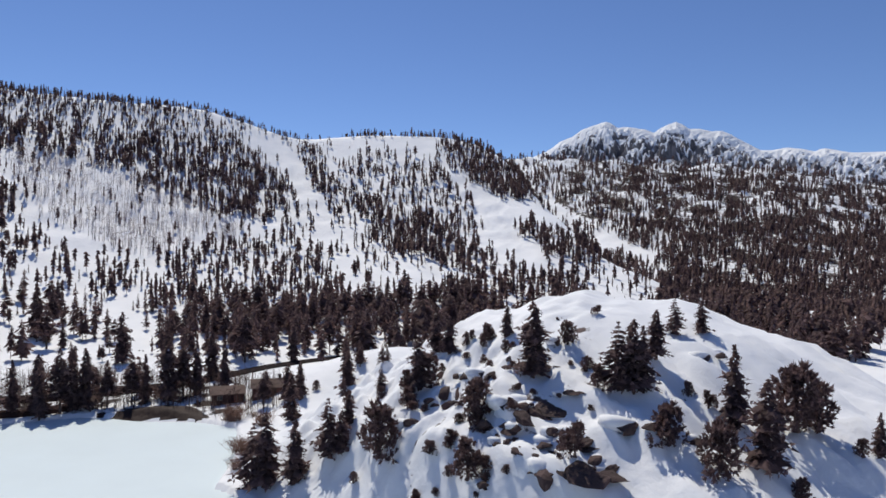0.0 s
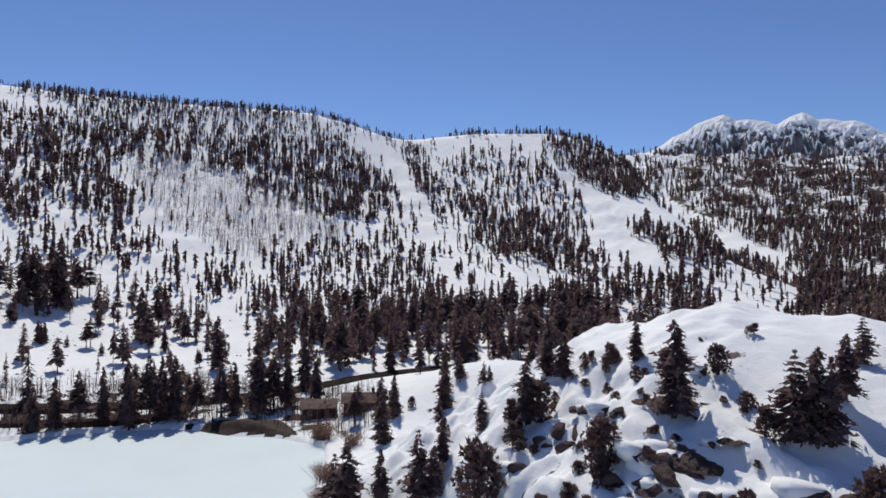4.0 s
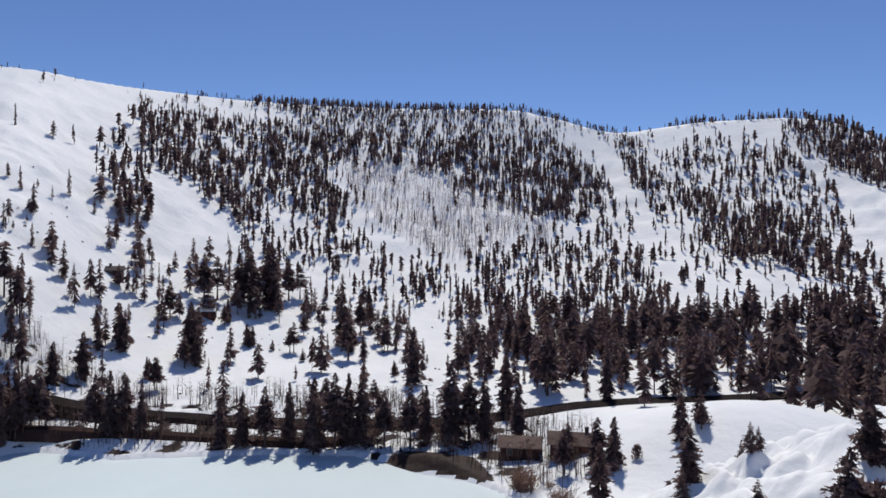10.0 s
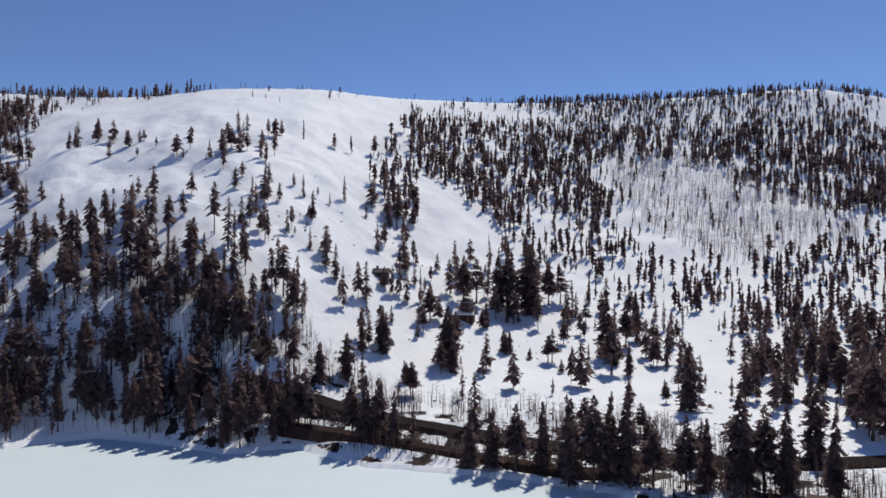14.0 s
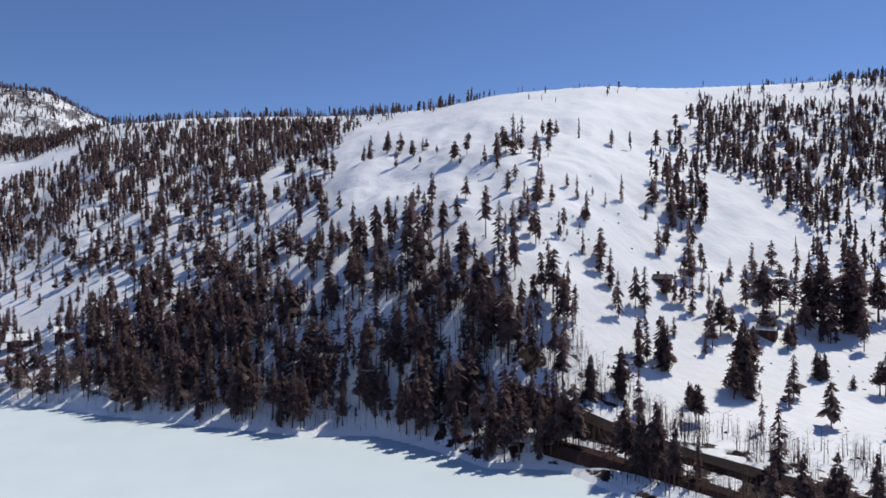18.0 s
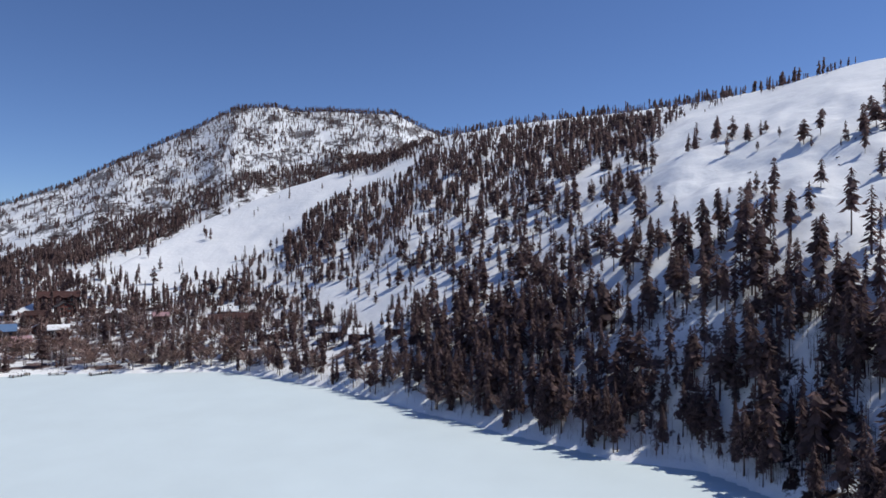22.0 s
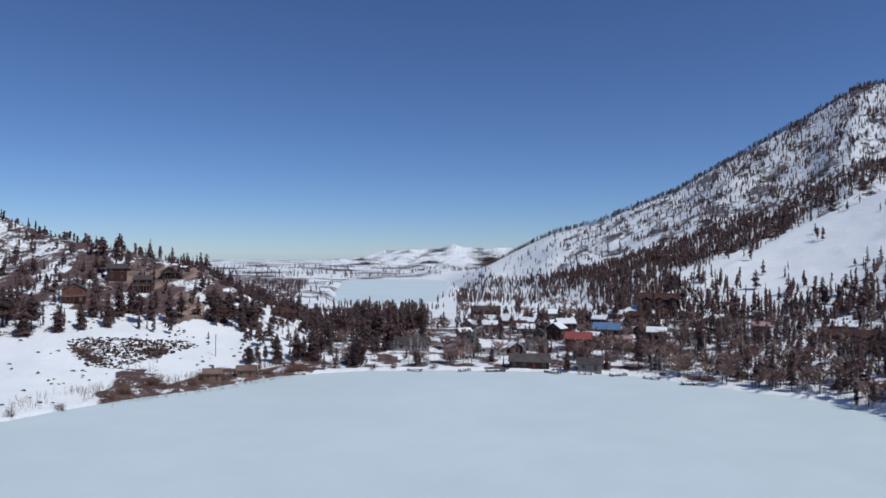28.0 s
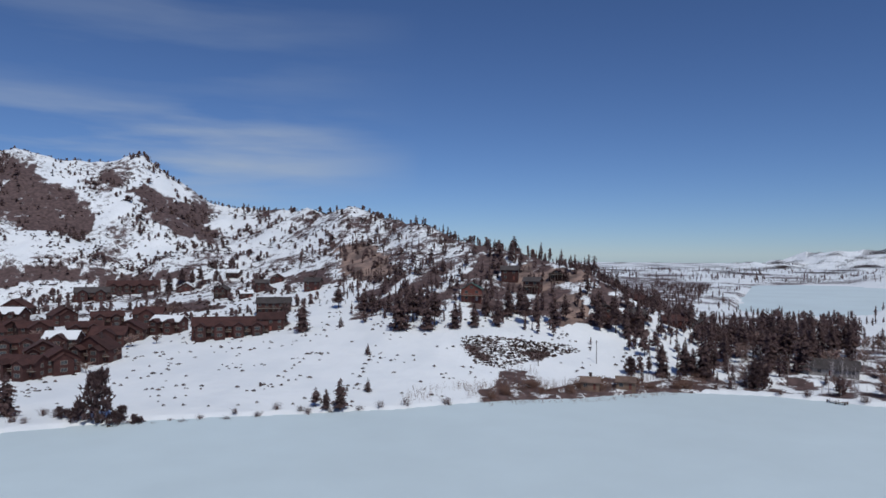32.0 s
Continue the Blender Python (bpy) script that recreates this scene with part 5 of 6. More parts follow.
def thickness(x, y, a, r):
    """How wooded a place is, from 0 to 1."""
    wx, wy = x + 6 * lumps(x, y, 34, 4, 51), y + 6 * lumps(x, y, 34, 4, 52)
    c = np.where((r < 205) & (a > -5) & (a < 52), 0.08, 0.2)
    c = np.where((a < -8) & (r > 520), 0.8, c)
    c = np.where((a < -13) & (r > 300), 0.85, c)
    c = np.where((a < -8) & (r > 190) & (r < 300), 0.55, c)
    c = np.where((a > 100) & (a < 118) & (r > 600), 0.8, c)
    c = np.where((a > 126) & (a < 160) & (r > 860), 0.12, c)
    c = np.where((a > 126) & (a < 142) & (r > 455) & (r < 800), 0.14, c)
    c = np.where((a > 142) & (a < 166) & (r > 470), 0.07, c)
    c = np.where((a > 112) & (a < 152) & (r < 455), np.where(a > 123, 0.2, 0.45), c)
    c = np.where((a > 146) & (a < 157) & (r < 420), 0.75, c)
    c = np.where((a > 156) | (a < -140), np.where(r > 335, 0.30, 0.0), c)
    c = np.where((a > 156) & (a < 178) & (r > 325) & (r < 470), 0.6, c)
    c = np.where((a > 142) & (r > 1370), np.where(r < 1650, 0.5, 0.2) * (lumps(x, y, 200, 2, 55) > -0.1), c)
    c = np.where((a < -150) & (r > 560), 0.16, c)
    streak = np.clip(0.95 + 0.9 * lumps(x + 0.4 * r, y, 90, 4, 54), 0.2, 1) * np.clip((1330 - r) / 160, 0.4, 1)
    c = np.where((a < -8) & (r > 300), streak, c)
    c = np.where((a > 88) & (a < 136) & (r > 690), np.where((r < 870) & (a < 116), 0.9, 0.72) * np.clip((134 - a) / 18, 0.16, 1), c)
    for name, chance, corners in STANDS:
        c = np.where(inside(wx, wy, corners), chance, c)
    c = np.where((a < -6) & (r < 190), 0, c)
    crest = at_heading(a, RIDGE, 3)
    c = np.where((a > 20) & (a < 45) & (r > crest - 24) & (r < crest + 10), 0.95, c)
    c = np.where((a > 40) & (a < 66) & (r > crest + 6) & (r < 690), 0, c)
    c = np.where((a > 40) & (a < 66) & (r > crest - 14) & (r < crest + 30), 0.06, c)
    inland = r > at_heading(a, SHORE, 1) + np.where((a > 52) & (a < 122), 2.0, 6.0)
    lake2 = (np.abs((a - 148.9) / 5.0) ** 4 + np.abs((r - 1010) / 395) ** 4) > 1
    clump = np.clip(0.9 + 1.0 * lumps(x, y, 26, 3, 53), 0.08, 1.6)
    c = np.where(c > 0.94, np.clip(0.92 + 0.5 * lumps(x, y, 22, 3, 53), 0.6, 1), np.clip(c * clump, 0, 1))
    return c * inland * lake2 * clear_of_road(x, y)


def woods():
    def tall(p, rng, lo, hi):
        return (lo + (hi * 1.12 - lo) * rng.beta(1.6, 1.8, len(p))) * np.where(rng.uniform(0, 1, len(p)) < 0.3, rng.uniform(0.35, 0.75, len(p)), 1)

    def lay(label, area, spacing, seed, lo, hi, shapes, gate=None):
        pts, rng = scatter(*area, spacing, thickness if gate is None else (lambda x, y, a, r: thickness(x, y, a, r) * gate(x, y, a, r)), seed)
        a, r = heading_range(pts[:, 0], pts[:, 1])
        high = np.where((a > 5) & (a < 100), np.clip((at_heading(a, RIDGE, 3) - r) / 90, np.where((a > 40) & (a < 68), 0.5, 0.72), 1), 1)    # stunted towards the crest
        high = high * np.where((a > 48) & (a < 74) & (r < 265), 1.12, 1) * np.where(r < 420, np.clip(1 - (a - 92) / 30, 0.76, 1), 1)     # the tall old wood by the road
        wood("forest", label, pts, tall(pts, rng, lo, hi) * high, rng.uniform(0.7, 1.6, len(pts)), shapes, M_PINE)

    lay("tall dark conifers on the valley floor", (-48, 14, 180, 330), 5.0, 1, 11, 18, NEAR)
    lay("dark conifers on the lower slope", (14, 52, 120, 330), 5.2, 21, 8, 15, NEAR)
    lay("dense dark conifer wood along the frozen lake", (52, 112, 150, 400), 2.6, 2, 9, 16, SHADY, lambda x, y, a, r: np.clip((at_heading(a, SHORE, 1) + np.where(a < 80, 72, 84) + 14 * lumps(x, y, 60, 2, 57) - r) / 55, 0, np.where(a < 80, 0.54, 0.66)) * np.clip(1 - (a - 94) / 26, 0.62, 1))
    lay("dark conifers climbing the snowy hill", (52, 126, 230, 400), 3.9, 22, 6, 12, NEAR, lambda x, y, a, r: np.where(a < 98, 0.6, 0.8) * np.clip((r - at_heading(a, SHORE, 1) - 24) / 40, 0, 1))
    lay("conifers scattered between snowy ski runs", (-48, 56, 330, 870), 4.1, 3, 8, 13, FAR)
    lay("conifers on the snowy hillside", (56, 132, 400, 700), 3.6, 4, 6, 11, FAR)
    lay("distant dark forest on the ridge", (-48, 10, 850, 1340), 7.0, 5, 10, 16, FAR)
    lay("conifers on the rocky mountain", (84, 136, 690, 1090), 4.3, 6, 4.5, 8.5, FAR)
    lay("dark band of forest under the rocky mountain", (84, 140, 560, 900), 3.9, 28, 6, 10, FAR, lambda x, y, a, r: 1.0 * inside(x + 10 * lumps(x, y, 50, 3, 56), y, dict((n, c) for n, _, c in STANDS)["mountain_band"]))
    lay("dark forest at the mountain's foot", (132, 160, 500, 1120), 5.6, 26, 4, 8, FAR)
    lay("conifers among the houses and on the far bank", (104, 180, 290, 520), 5.6, 7, 6, 12, NEAR, lambda x, y, a, r: 1.0 * ((r < 435) | (a < 152)))
    lay("tall conifers on the wooded point", (140, 176, 270, 520), 5.2, 31, 10, 18, NEAR, lambda x, y, a, r: 1.0 * inside(x, y, dict((n, c) for n, _, c in STANDS)["point_two"]))
    lay("small pines on the bluff", (152, 182, 372, 560), 5.6, 27, 3.5, 7, FAR)
    lay("scattered junipers and pines on the sage hills", (158, 222, 380, 830), 5.6, 8, 2.5, 5.4, ROUND, lambda x, y, a, r: np.clip(0.35 + 1.5 * lumps(x, y, 70, 3, 69), 0.08, 1))
    lay("sparse trees on the distant plain", (126, 168, 1370, 2600), 15.0, 9, 6, 12, FAR)
    crest, rng = scatter(-9, 100, 430, 900, 3.8, lambda x, y, a, r: (np.abs(r - at_heading(a, RIDGE, 3) - 6) < 9) * np.where((a > 44) & (a < 64), 0.05, np.where(a >= 64, 0.95, 0.7)) * ((a < 5) | (a > 9)), 10)
    wood("forest", "thin line of trees along the hill crest", crest, np.where((heading_range(crest[:, 0], crest[:, 1])[0] > 38) & (heading_range(crest[:, 0], crest[:, 1])[0] < 66), 0.6, 1) * tall(crest, rng, 5.5, 9.5), rng.uniform(0.8, 1.2, len(crest)), FAR, M_PINE)
    crest, rng = scatter(97, 142, 1000, 1180, 3.6, lambda x, y, a, r: (np.abs(r - at_heading(a, MOUNT, 3)) < 14) * 0.75, 30)
    wood("forest", "dark fringe of trees along the mountain crest", crest, tall(crest, rng, 4, 8), rng.uniform(0.8, 1.4, len(crest)), FAR, M_PINE)
    # bare aspens: on the pale slope, by the road, by the lake and in the town
    stems, rng = scatter(5, 45, 350, 720, 3.4, lambda x, y, a, r: 0.7 * inside(x + 8 * lumps(x, y, 40, 2, 61), y, dict((n, c) for n, _, c in STANDS)["stems"]), 11)
    wood("aspen_stand", "bare grey aspen stems on a snowy slope", stems, rng.uniform(7, 13, len(stems)), rng.uniform(1.6, 3.0, len(stems)), POLES, M_STEM, "trees")
    stems, rng = scatter(-4, 66, 118, 225, 1.1, lambda x, y, a, r: 0.85 * (r > at_heading(a, SHORE, 1) + 3) * (r < at_heading(a, SHORE, 1) + 42) * clear_of_road(x, y) * np.clip(0.7 + lumps(x, y, 20, 2, 62), 0, 1), 12)
    wood("aspen_stand", "bare brown saplings between road and lake", stems, rng.uniform(2, 6.5, len(stems)), rng.uniform(1.5, 2.6, len(stems)), POLES, M_SAPLING, "trees")
    stems, rng = scatter(70, 150, 170, 420, 2.6, lambda x, y, a, r: 0.6 * (r > at_heading(a, SHORE, 1) + 2) * (r < at_heading(a, SHORE, 1) + np.where(a > 104, 100, 14)) * np.clip(0.35 + lumps(x, y, 30, 2, 63), 0, 1), 13)
    wood("aspen_stand", "bare brown aspens beside the lake and houses", stems, rng.uniform(5, 10, len(stems)), rng.uniform(1.0, 1.9, len(stems)), POLES, M_STEM, "trees")
    stems, rng = scatter(52, 128, 145, 330, 1.2, lambda x, y, a, r: 0.8 * (r > at_heading(a, SHORE, 1) + 0.5) * (r < at_heading(a, SHORE, 1) + 7) * np.clip(0.6 + lumps(x, y, 22, 2, 68), 0, 1), 18)
    wood("willow_brush", "low bare brush along the edge of the wood", stems, rng.uniform(0.8, 2.6, len(stems)), rng.uniform(1.8, 3.0, len(stems)), POLES, M_SAPLING, "brush")
    stems, rng = scatter(155, 172, 235, 320, 0.95, lambda x, y, a, r: 0.7 * (r > at_heading(a, SHORE, 1) + 2) * (r < at_heading(a, SHORE, 1) + 16) * np.clip(0.5 + lumps(x, y, 24, 2, 67), 0, 1), 17)
    wood("willow_brush", "tangled reddish-brown willow brush along the bank", stems, rng.uniform(1.0, 2.8, len(stems)), rng.uniform(2.4, 4.0, len(stems)), POLES, M_TANTWIG, "brush")
    stems, rng = scatter(150, 182, 225, 330, 0.85, lambda x, y, a, r: 0.8 * inside(x + 1.5 * lumps(x, y, 12, 2, 71), y, THICKET_BANK) * np.clip(0.55 + lumps(x, y, 16, 2, 72), 0.05, 1), 29)
    wood("willow_brush", "dense tan and red-brown willow thicket on the bank", stems, rng.uniform(1.2, 3.6, len(stems)), rng.uniform(1.6, 3.0, len(stems)), POLES, M_TANTWIG, "brush")
    brush, rng = scatter(156, 212, 225, 420, 2.2, lambda x, y, a, r: (r > at_heading(a, SHORE, 1) + 4) * np.clip(0.32 * (lumps(x, y, 34, 3, 64) - 0.1), 0, 1) + 0.75 * inside(x, y, SAGE_SLOPES[3]) + 0.03 * (r > at_heading(a, SHORE, 1) + 6), 14)
    wood("sagebrush", "dark sagebrush poking through the snow", brush, rng.uniform(0.6, 1.35, len(brush)), rng.uniform(1.0, 1.6, len(brush)), DOTS, M_BRUSH, "brush")
    brush, rng = scatter(160, 180, 240, 340, 1.0, lambda x, y, a, r: 0.8 * inside(x + 2 * lumps(x, y, 9, 2, 70), y, SAGE_SLOPES[3]), 19)
    wood("sagebrush", "thick patch of dark sagebrush on the snowy field", brush, rng.uniform(0.45, 1.05, len(brush)), rng.uniform(1.0, 1.6, len(brush)), DOTS, M_BRUSH, "brush")
    brush, rng = scatter(160, 222, 420, 830, 4.2, lambda x, y, a, r: np.clip(0.22 + 0.7 * lumps(x, y, 60, 3, 65), 0, 0.8) + 0.7 * (inside(x, y, SCRUB[0]) | inside(x, y, SCRUB[1]) | inside(x, y, SCRUB[2])), 15)
    wood("sagebrush", "dark brush on the sage hills", brush, rng.uniform(1.0, 2.2, len(brush)), rng.uniform(1.0, 1.7, len(brush)), DOTS, M_BRUSH, "brush")
    brush, rng = scatter(10, 70, 135, 300, 3.0, lambda x, y, a, r: 0.10 * (r > at_heading(a, SHORE, 1) + 20) * np.clip(0.3 + lumps(x, y, 26, 3, 66), 0, 1), 16)
    wood("brush", "dry brush on the snowy apron", brush, rng.uniform(0.5, 1.1, len(brush)), rng.uniform(0.9, 1.5, len(brush)), DOTS, M_BRUSH, "brush")


# ---- the road under the hill ----
ROAD = [(-203, 160), (-189, 170), (-165, 184), (-140, 196), (-110, 211), (-92, 222), (-73, 237), (-58, 250), (-30, 268), (-8, 284), (40, 318), (100, 372)]


def along(points, step=3.0):
    """A smooth line through the points."""
    p = [Vector(q) for q in points]
    p = [2 * p[0] - p[1]] + p + [2 * p[-1] - p[-2]]
    out = []
    for i in range(1, len(p) - 2):
        n = max(2, int((p[i + 1] - p[i]).length / step))
        for k in range(n):
            t = k / n
            out.append(0.5 * (2 * p[i] + (p[i + 1] - p[i - 1]) * t + (2 * p[i - 1] - 5 * p[i] + 4 * p[i + 1] - p[i + 2]) * t * t + (3 * p[i] - p[i - 1] - 3 * p[i + 1] + p[i + 2]) * t ** 3))
    return out


ROAD_LINE = along(ROAD)


def clear_of_road(x, y):
    near = np.full(np.shape(x), 1e9)
    for q in ROAD_LINE[::2]:
        near = np.minimum(near, (x - q.x) ** 2 + (y - q.y) ** 2)
    return near > 20.0


TRACK = along([(-186, 160), (-174, 167), (-160, 174), (-144, 181.5), (-132, 187), (-121, 191.5), (-111, 197), (-105, 206), (-108, 212)])


def road():
    for name, line, half, lift, mat, label in (("road_1", ROAD_LINE, 3.6, 0.45, M_ROAD, "dark wet asphalt road at the foot of the hill"), ("road_2", TRACK, 1.9, 0.55, M_TRACK, "brown dirt track on the bank above the lake")):
        bm = bmesh.new()
        rows = []
        level = np.array([ground_at(q.x, q.y) for q in line])
        level = np.convolve(np.pad(level, 6, mode="edge"), np.ones(13) / 13, "valid")
        for i, q in enumerate(line):
            d = (line[min(i + 1, len(line) - 1)] - line[max(i - 1, 0)]).normalized()
            s = Vector((-d.y, d.x))
            z = max(level[i], ground_at(q.x, q.y)) + lift
            rows.append([bm.verts.new((q.x + s.x * w, q.y + s.y * w, z + dz)) for w, dz in ((-half - 2.2, -2.6), (-half, -0.05), (0, 0.05), (half, -0.05), (half + 1.4, -1.6))])
        for a, b in zip(rows, rows[1:]):
            for k in range(4):
                bm.faces.new((a[k], a[k + 1], b[k + 1], b[k]))
        bmesh.ops.recalc_face_normals(bm, faces=bm.faces[:])
        me = bpy.data.meshes.new(name)
        bm.to_mesh(me)
        me.materials.append(mat)
        tagged(new(name, me), label, "road" if mat is M_ROAD else "dirt track", kind="structure")


road()
woods()


# ---- houses ----
def gable_shell(w, d, h, ridge, along_x=True):
    """Walls with two gables, as one closed body standing a little into the ground."""
    bm = bmesh.new()
    x, y = w / 2, d / 2
    lo = [bm.verts.new(p) for p in ((-x, -y, -2.5), (x, -y, -2.5), (x, y, -2.5), (-x, y, -2.5))]
    hi = [bm.verts.new(p) for p in ((-x, -y, h), (x, -y, h), (x, y, h), (-x, y, h))]
    if along_x:
        a, b = bm.verts.new((-x, 0, ridge)), bm.verts.new((x, 0, ridge))
        faces = [(lo[0], lo[1], hi[1], hi[0]), (lo[2], lo[3], hi[3], hi[2]), (lo[1], lo[2], hi[2], b, hi[1]), (lo[3], lo[0], hi[0], a, hi[3]), (hi[0], hi[1], b, a), (hi[2], hi[3], a, b)]
    else:
        a, b = bm.verts.new((0, -y, ridge)), bm.verts.new((0, y, ridge))
        faces = [(lo[1], lo[2], hi[2], hi[1]), (lo[3], lo[0], hi[0], hi[3]), (lo[0], lo[1], hi[1], a, hi[0]), (lo[2], lo[3], hi[3], b, hi[2]), (hi[1], hi[2], b, a), (hi[3], hi[0], a, b)]
    for f in faces:
        bm.faces.new(f)
    bm.faces.new(lo[::-1])
    bmesh.ops.recalc_face_normals(bm, faces=bm.faces[:])
    return bm


def roof_slabs(w, d, h, ridge, thick, over, lift=0.0, along_x=True, shrink=0.0):
    """Two sloping slabs that meet at the ridge and hang over the walls."""
    bm = bmesh.new()
    half, length = (d / 2, w) if along_x else (w / 2, d)
    k = (ridge - h) / half
    e = half + over - shrink
    n = length / 2 + over - shrink
    for s in (-1, 1):
        pts = [(0, ridge + lift), (s * e, ridge + lift - k * e), (s * e, ridge + lift - k * e + thick), (0, ridge + lift + thick)]
        rings = []
        for q in (-n, n):
            rings.append([bm.verts.new((q, p, z) if along_x else (p, q, z)) for p, z in pts])
        for i in range(4):
            bm.faces.new((rings[0][i], rings[0][(i + 1) % 4], rings[1][(i + 1) % 4], rings[1][i]))
        bm.faces.new(rings[0][::-1])
        bm.faces.new(rings[1])
    bmesh.ops.recalc_face_normals(bm, faces=bm.faces[:])
    return bm


def opening(parent, name, x, y, z, w, h, facing):
    """A framed pane that stands 6 cm proud of the wall it is let into. facing: 0 front, 1 back, 2 right, 3 left."""
    holder = bmesh.new()
    t = 0.09
    for x0, x1, z0, z1 in ((-w / 2 - t, -w / 2, -t, h + t), (w / 2, w / 2 + t, -t, h + t), (-w / 2, w / 2, -t, 0), (-w / 2, w / 2, h, h + t), (-0.03, 0.03, 0, h)):
        box(holder, x0, x1, -0.08, 0.02, z0, z1)
    ob = part(name, holder, M_TRIM, parent)
    pane = part("pane", box(bmesh.new(), -w / 2, w / 2, -0.03, 0.02, 0, h), M_GLASS, ob)
    ob.location = (x, y, z)
    ob.rotation_euler = (0, 0, radians((0, 180, 90, -90)[facing]))
    return ob


def house(x, y, w, look_at=(-75, 65), turn=0.0, walls="brown", roof="dark", snow=True, storeys=1, cross=False, name="house", label="", group="houses in the town", deck=False, deep=0.72):
    root = new(name)
    d = w * deep if w < 16 else min(w * 0.5, 12.0)
    h = 2.8 * storeys
    along_x = not cross
    ridge = h + (d if along_x else w) * 0.30
    base = min(ground_at(x, y), ground_at(x + w * 0.3, y), ground_at(x - w * 0.3, y)) + 0.25
    face = math.degrees(math.atan2(look_at[1] - y, look_at[0] - x)) + 90 + turn
    root.matrix_basis = pose(x, y, base, 0, 0, face)
    part("wall", gable_shell(w, d, h, ridge, along_x), WALLS[walls], root)
    top = part("roof", roof_slabs(w, d, h, ridge, 0.22, 0.6, 0.02, along_x), ROOFS[roof], root)
    if snow:
        part("snow_layer", roof_slabs(w, d, h, ridge, 0.32, 0.6, 0.245, along_x, 0.12), M_SNOW, top, "thick snow lying on the roof")
    n = max(2, int(w / 3.6))
    for s in range(storeys):
        for i in range(n):
            px = (i + 0.5) / n * w - w / 2
            if s == 0 and i == n // 2:
                door = part("door", box(bmesh.new(), -0.5, 0.5, -0.07, 0.02, 0, 2.05), WALLS["red" if walls != "red" else "white"], root)
                door.location = (px, -d / 2, 0.1)
                continue
            opening(root, "window", px, -d / 2, 0.9 + 2.8 * s, 1.3, 1.25, 0)
        opening(root, "window", w / 2, 0.0, 0.9 + 2.8 * s, 1.2, 1.25, 2)
        opening(root, "window", -w / 2, 0.0, 0.9 + 2.8 * s, 1.2, 1.25, 3)
    if cross:
        opening(root, "window", 0, -d / 2, h + 0.5, 1.4, 1.2, 0)
    rng = random.Random(int(x * 7 + y))
    if rng.random() < 0.7:
        bm = box(bmesh.new(), -0.45, 0.45, -0.45, 0.45, h, ridge + 1.1)
        box(bm, -0.55, 0.55, -0.55, 0.55, ridge + 1.1, ridge + 1.25)
        ch = part("chimney", bm, M_ROCK, root, "stone chimney")
        ch.location = (w * rng.uniform(-0.3, 0.3), d * 0.12, 0) if along_x else (w * 0.12, d * rng.uniform(-0.3, 0.3), 0)
    if deck:
        part("deck", box(bmesh.new(), -w / 2, w / 2, -d / 2 - 2.4, -d / 2 - 0.01, 2.55, 2.75), M_DECK, root)
        bm = bmesh.new()
        box(bm, -w / 2, w / 2, -d / 2 - 2.4, -d / 2 - 2.3, 3.6, 3.7)
        part("handrail", bm, M_DECK, root)
        for i in range(7):
            px = -w / 2 + 0.05 + i * (w - 0.2) / 6
            part("post", box(bmesh.new(), px, px + 0.12, -d / 2 - 2.39, -d / 2 - 2.29, -1.5, 3.6), M_DECK, root)
    return tagged(root, label or "%s house with a %s roof%s" % (walls, roof, " under snow" if snow else " swept bare of snow"), "house", group)


def lodge(x, y, w, look_at=(-75, 65), turn=0.0, walls="brown", roof="brown", snow=False, label="", gables=3, group="holiday lodges", cross=False):
    """A long building with cross gables, balconies and rows of windows."""
    root = house(x, y, w, look_at, turn, walls, roof, snow, 2, cross, "lodge", label, group)
    root["category"] = "lodge"
    d = min(w * 0.5, 12.0)
    gw = w / gables * 0.55
    for i in range(gables):
        px = (i + 0.5) / gables * w - w / 2
        wing = part("gable_wing", gable_shell(gw, 4.0, 5.6, 5.6 + gw * 0.32, False), WALLS[walls], root)
        wing.location = (px, -d / 2 - 1.6, 0)
        top = part("gable_roof", roof_slabs(gw, 4.4, 5.6, 5.6 + gw * 0.32, 0.2, 0.5, 0.03, False), ROOFS[roof], root)
        top.location = (px, -d / 2 - 1.5, 0)
        for z in (0.9, 3.7):
            opening(wing, "window", 0, -2.0, z, min(2.2, gw * 0.5), 1.4, 0)
        bx = px + gw * 0.75
        slab = part("balcony", box(bmesh.new(), bx - 1.5, bx + 1.5, -d / 2 - 1.6, -d / 2 - 0.01, 2.7, 2.85), M_DECK, root, "wooden balcony")
        part("handrail", box(bmesh.new(), bx - 1.5, bx + 1.5, -d / 2 - 1.6, -d / 2 - 1.52, 3.75, 3.85), M_TRIM, slab)
        for k in range(5):
            part("post", box(bmesh.new(), bx - 1.48 + k * 0.72, bx - 1.40 + k * 0.72, -d / 2 - 1.59, -d / 2 - 1.53, 2.85, 3.75), M_TRIM, slab)
    return root


house(-282.2, -154.1, 17, walls="brown", roof="dark", snow=False, label="long low brown boathouse by the lake, roof bare")
house(-281.4, -199.4, 9, walls="grey", roof="dark", cross=True, storeys=2, label="small A-gabled house with a white front", snow=False)
house(-290.6, -190.8, 13, walls="white", roof="pink", snow=True, label="white house with a pink roof under snow")
house(-323.3, -165.4, 12, walls="red", roof="red", storeys=2, snow=False, label="two-storey house with a bright red roof")
house(-350.1, -172.1, 13, walls="tan", roof="blue", storeys=2, snow=False, label="tan house with a blue metal roof")
house(-326.1, -239.7, 8.5, walls="blue", roof="dark", label="small bright blue house with snowy roof")
house(-299.1, -134.3, 10, walls="grey", roof="dark", snow=False)
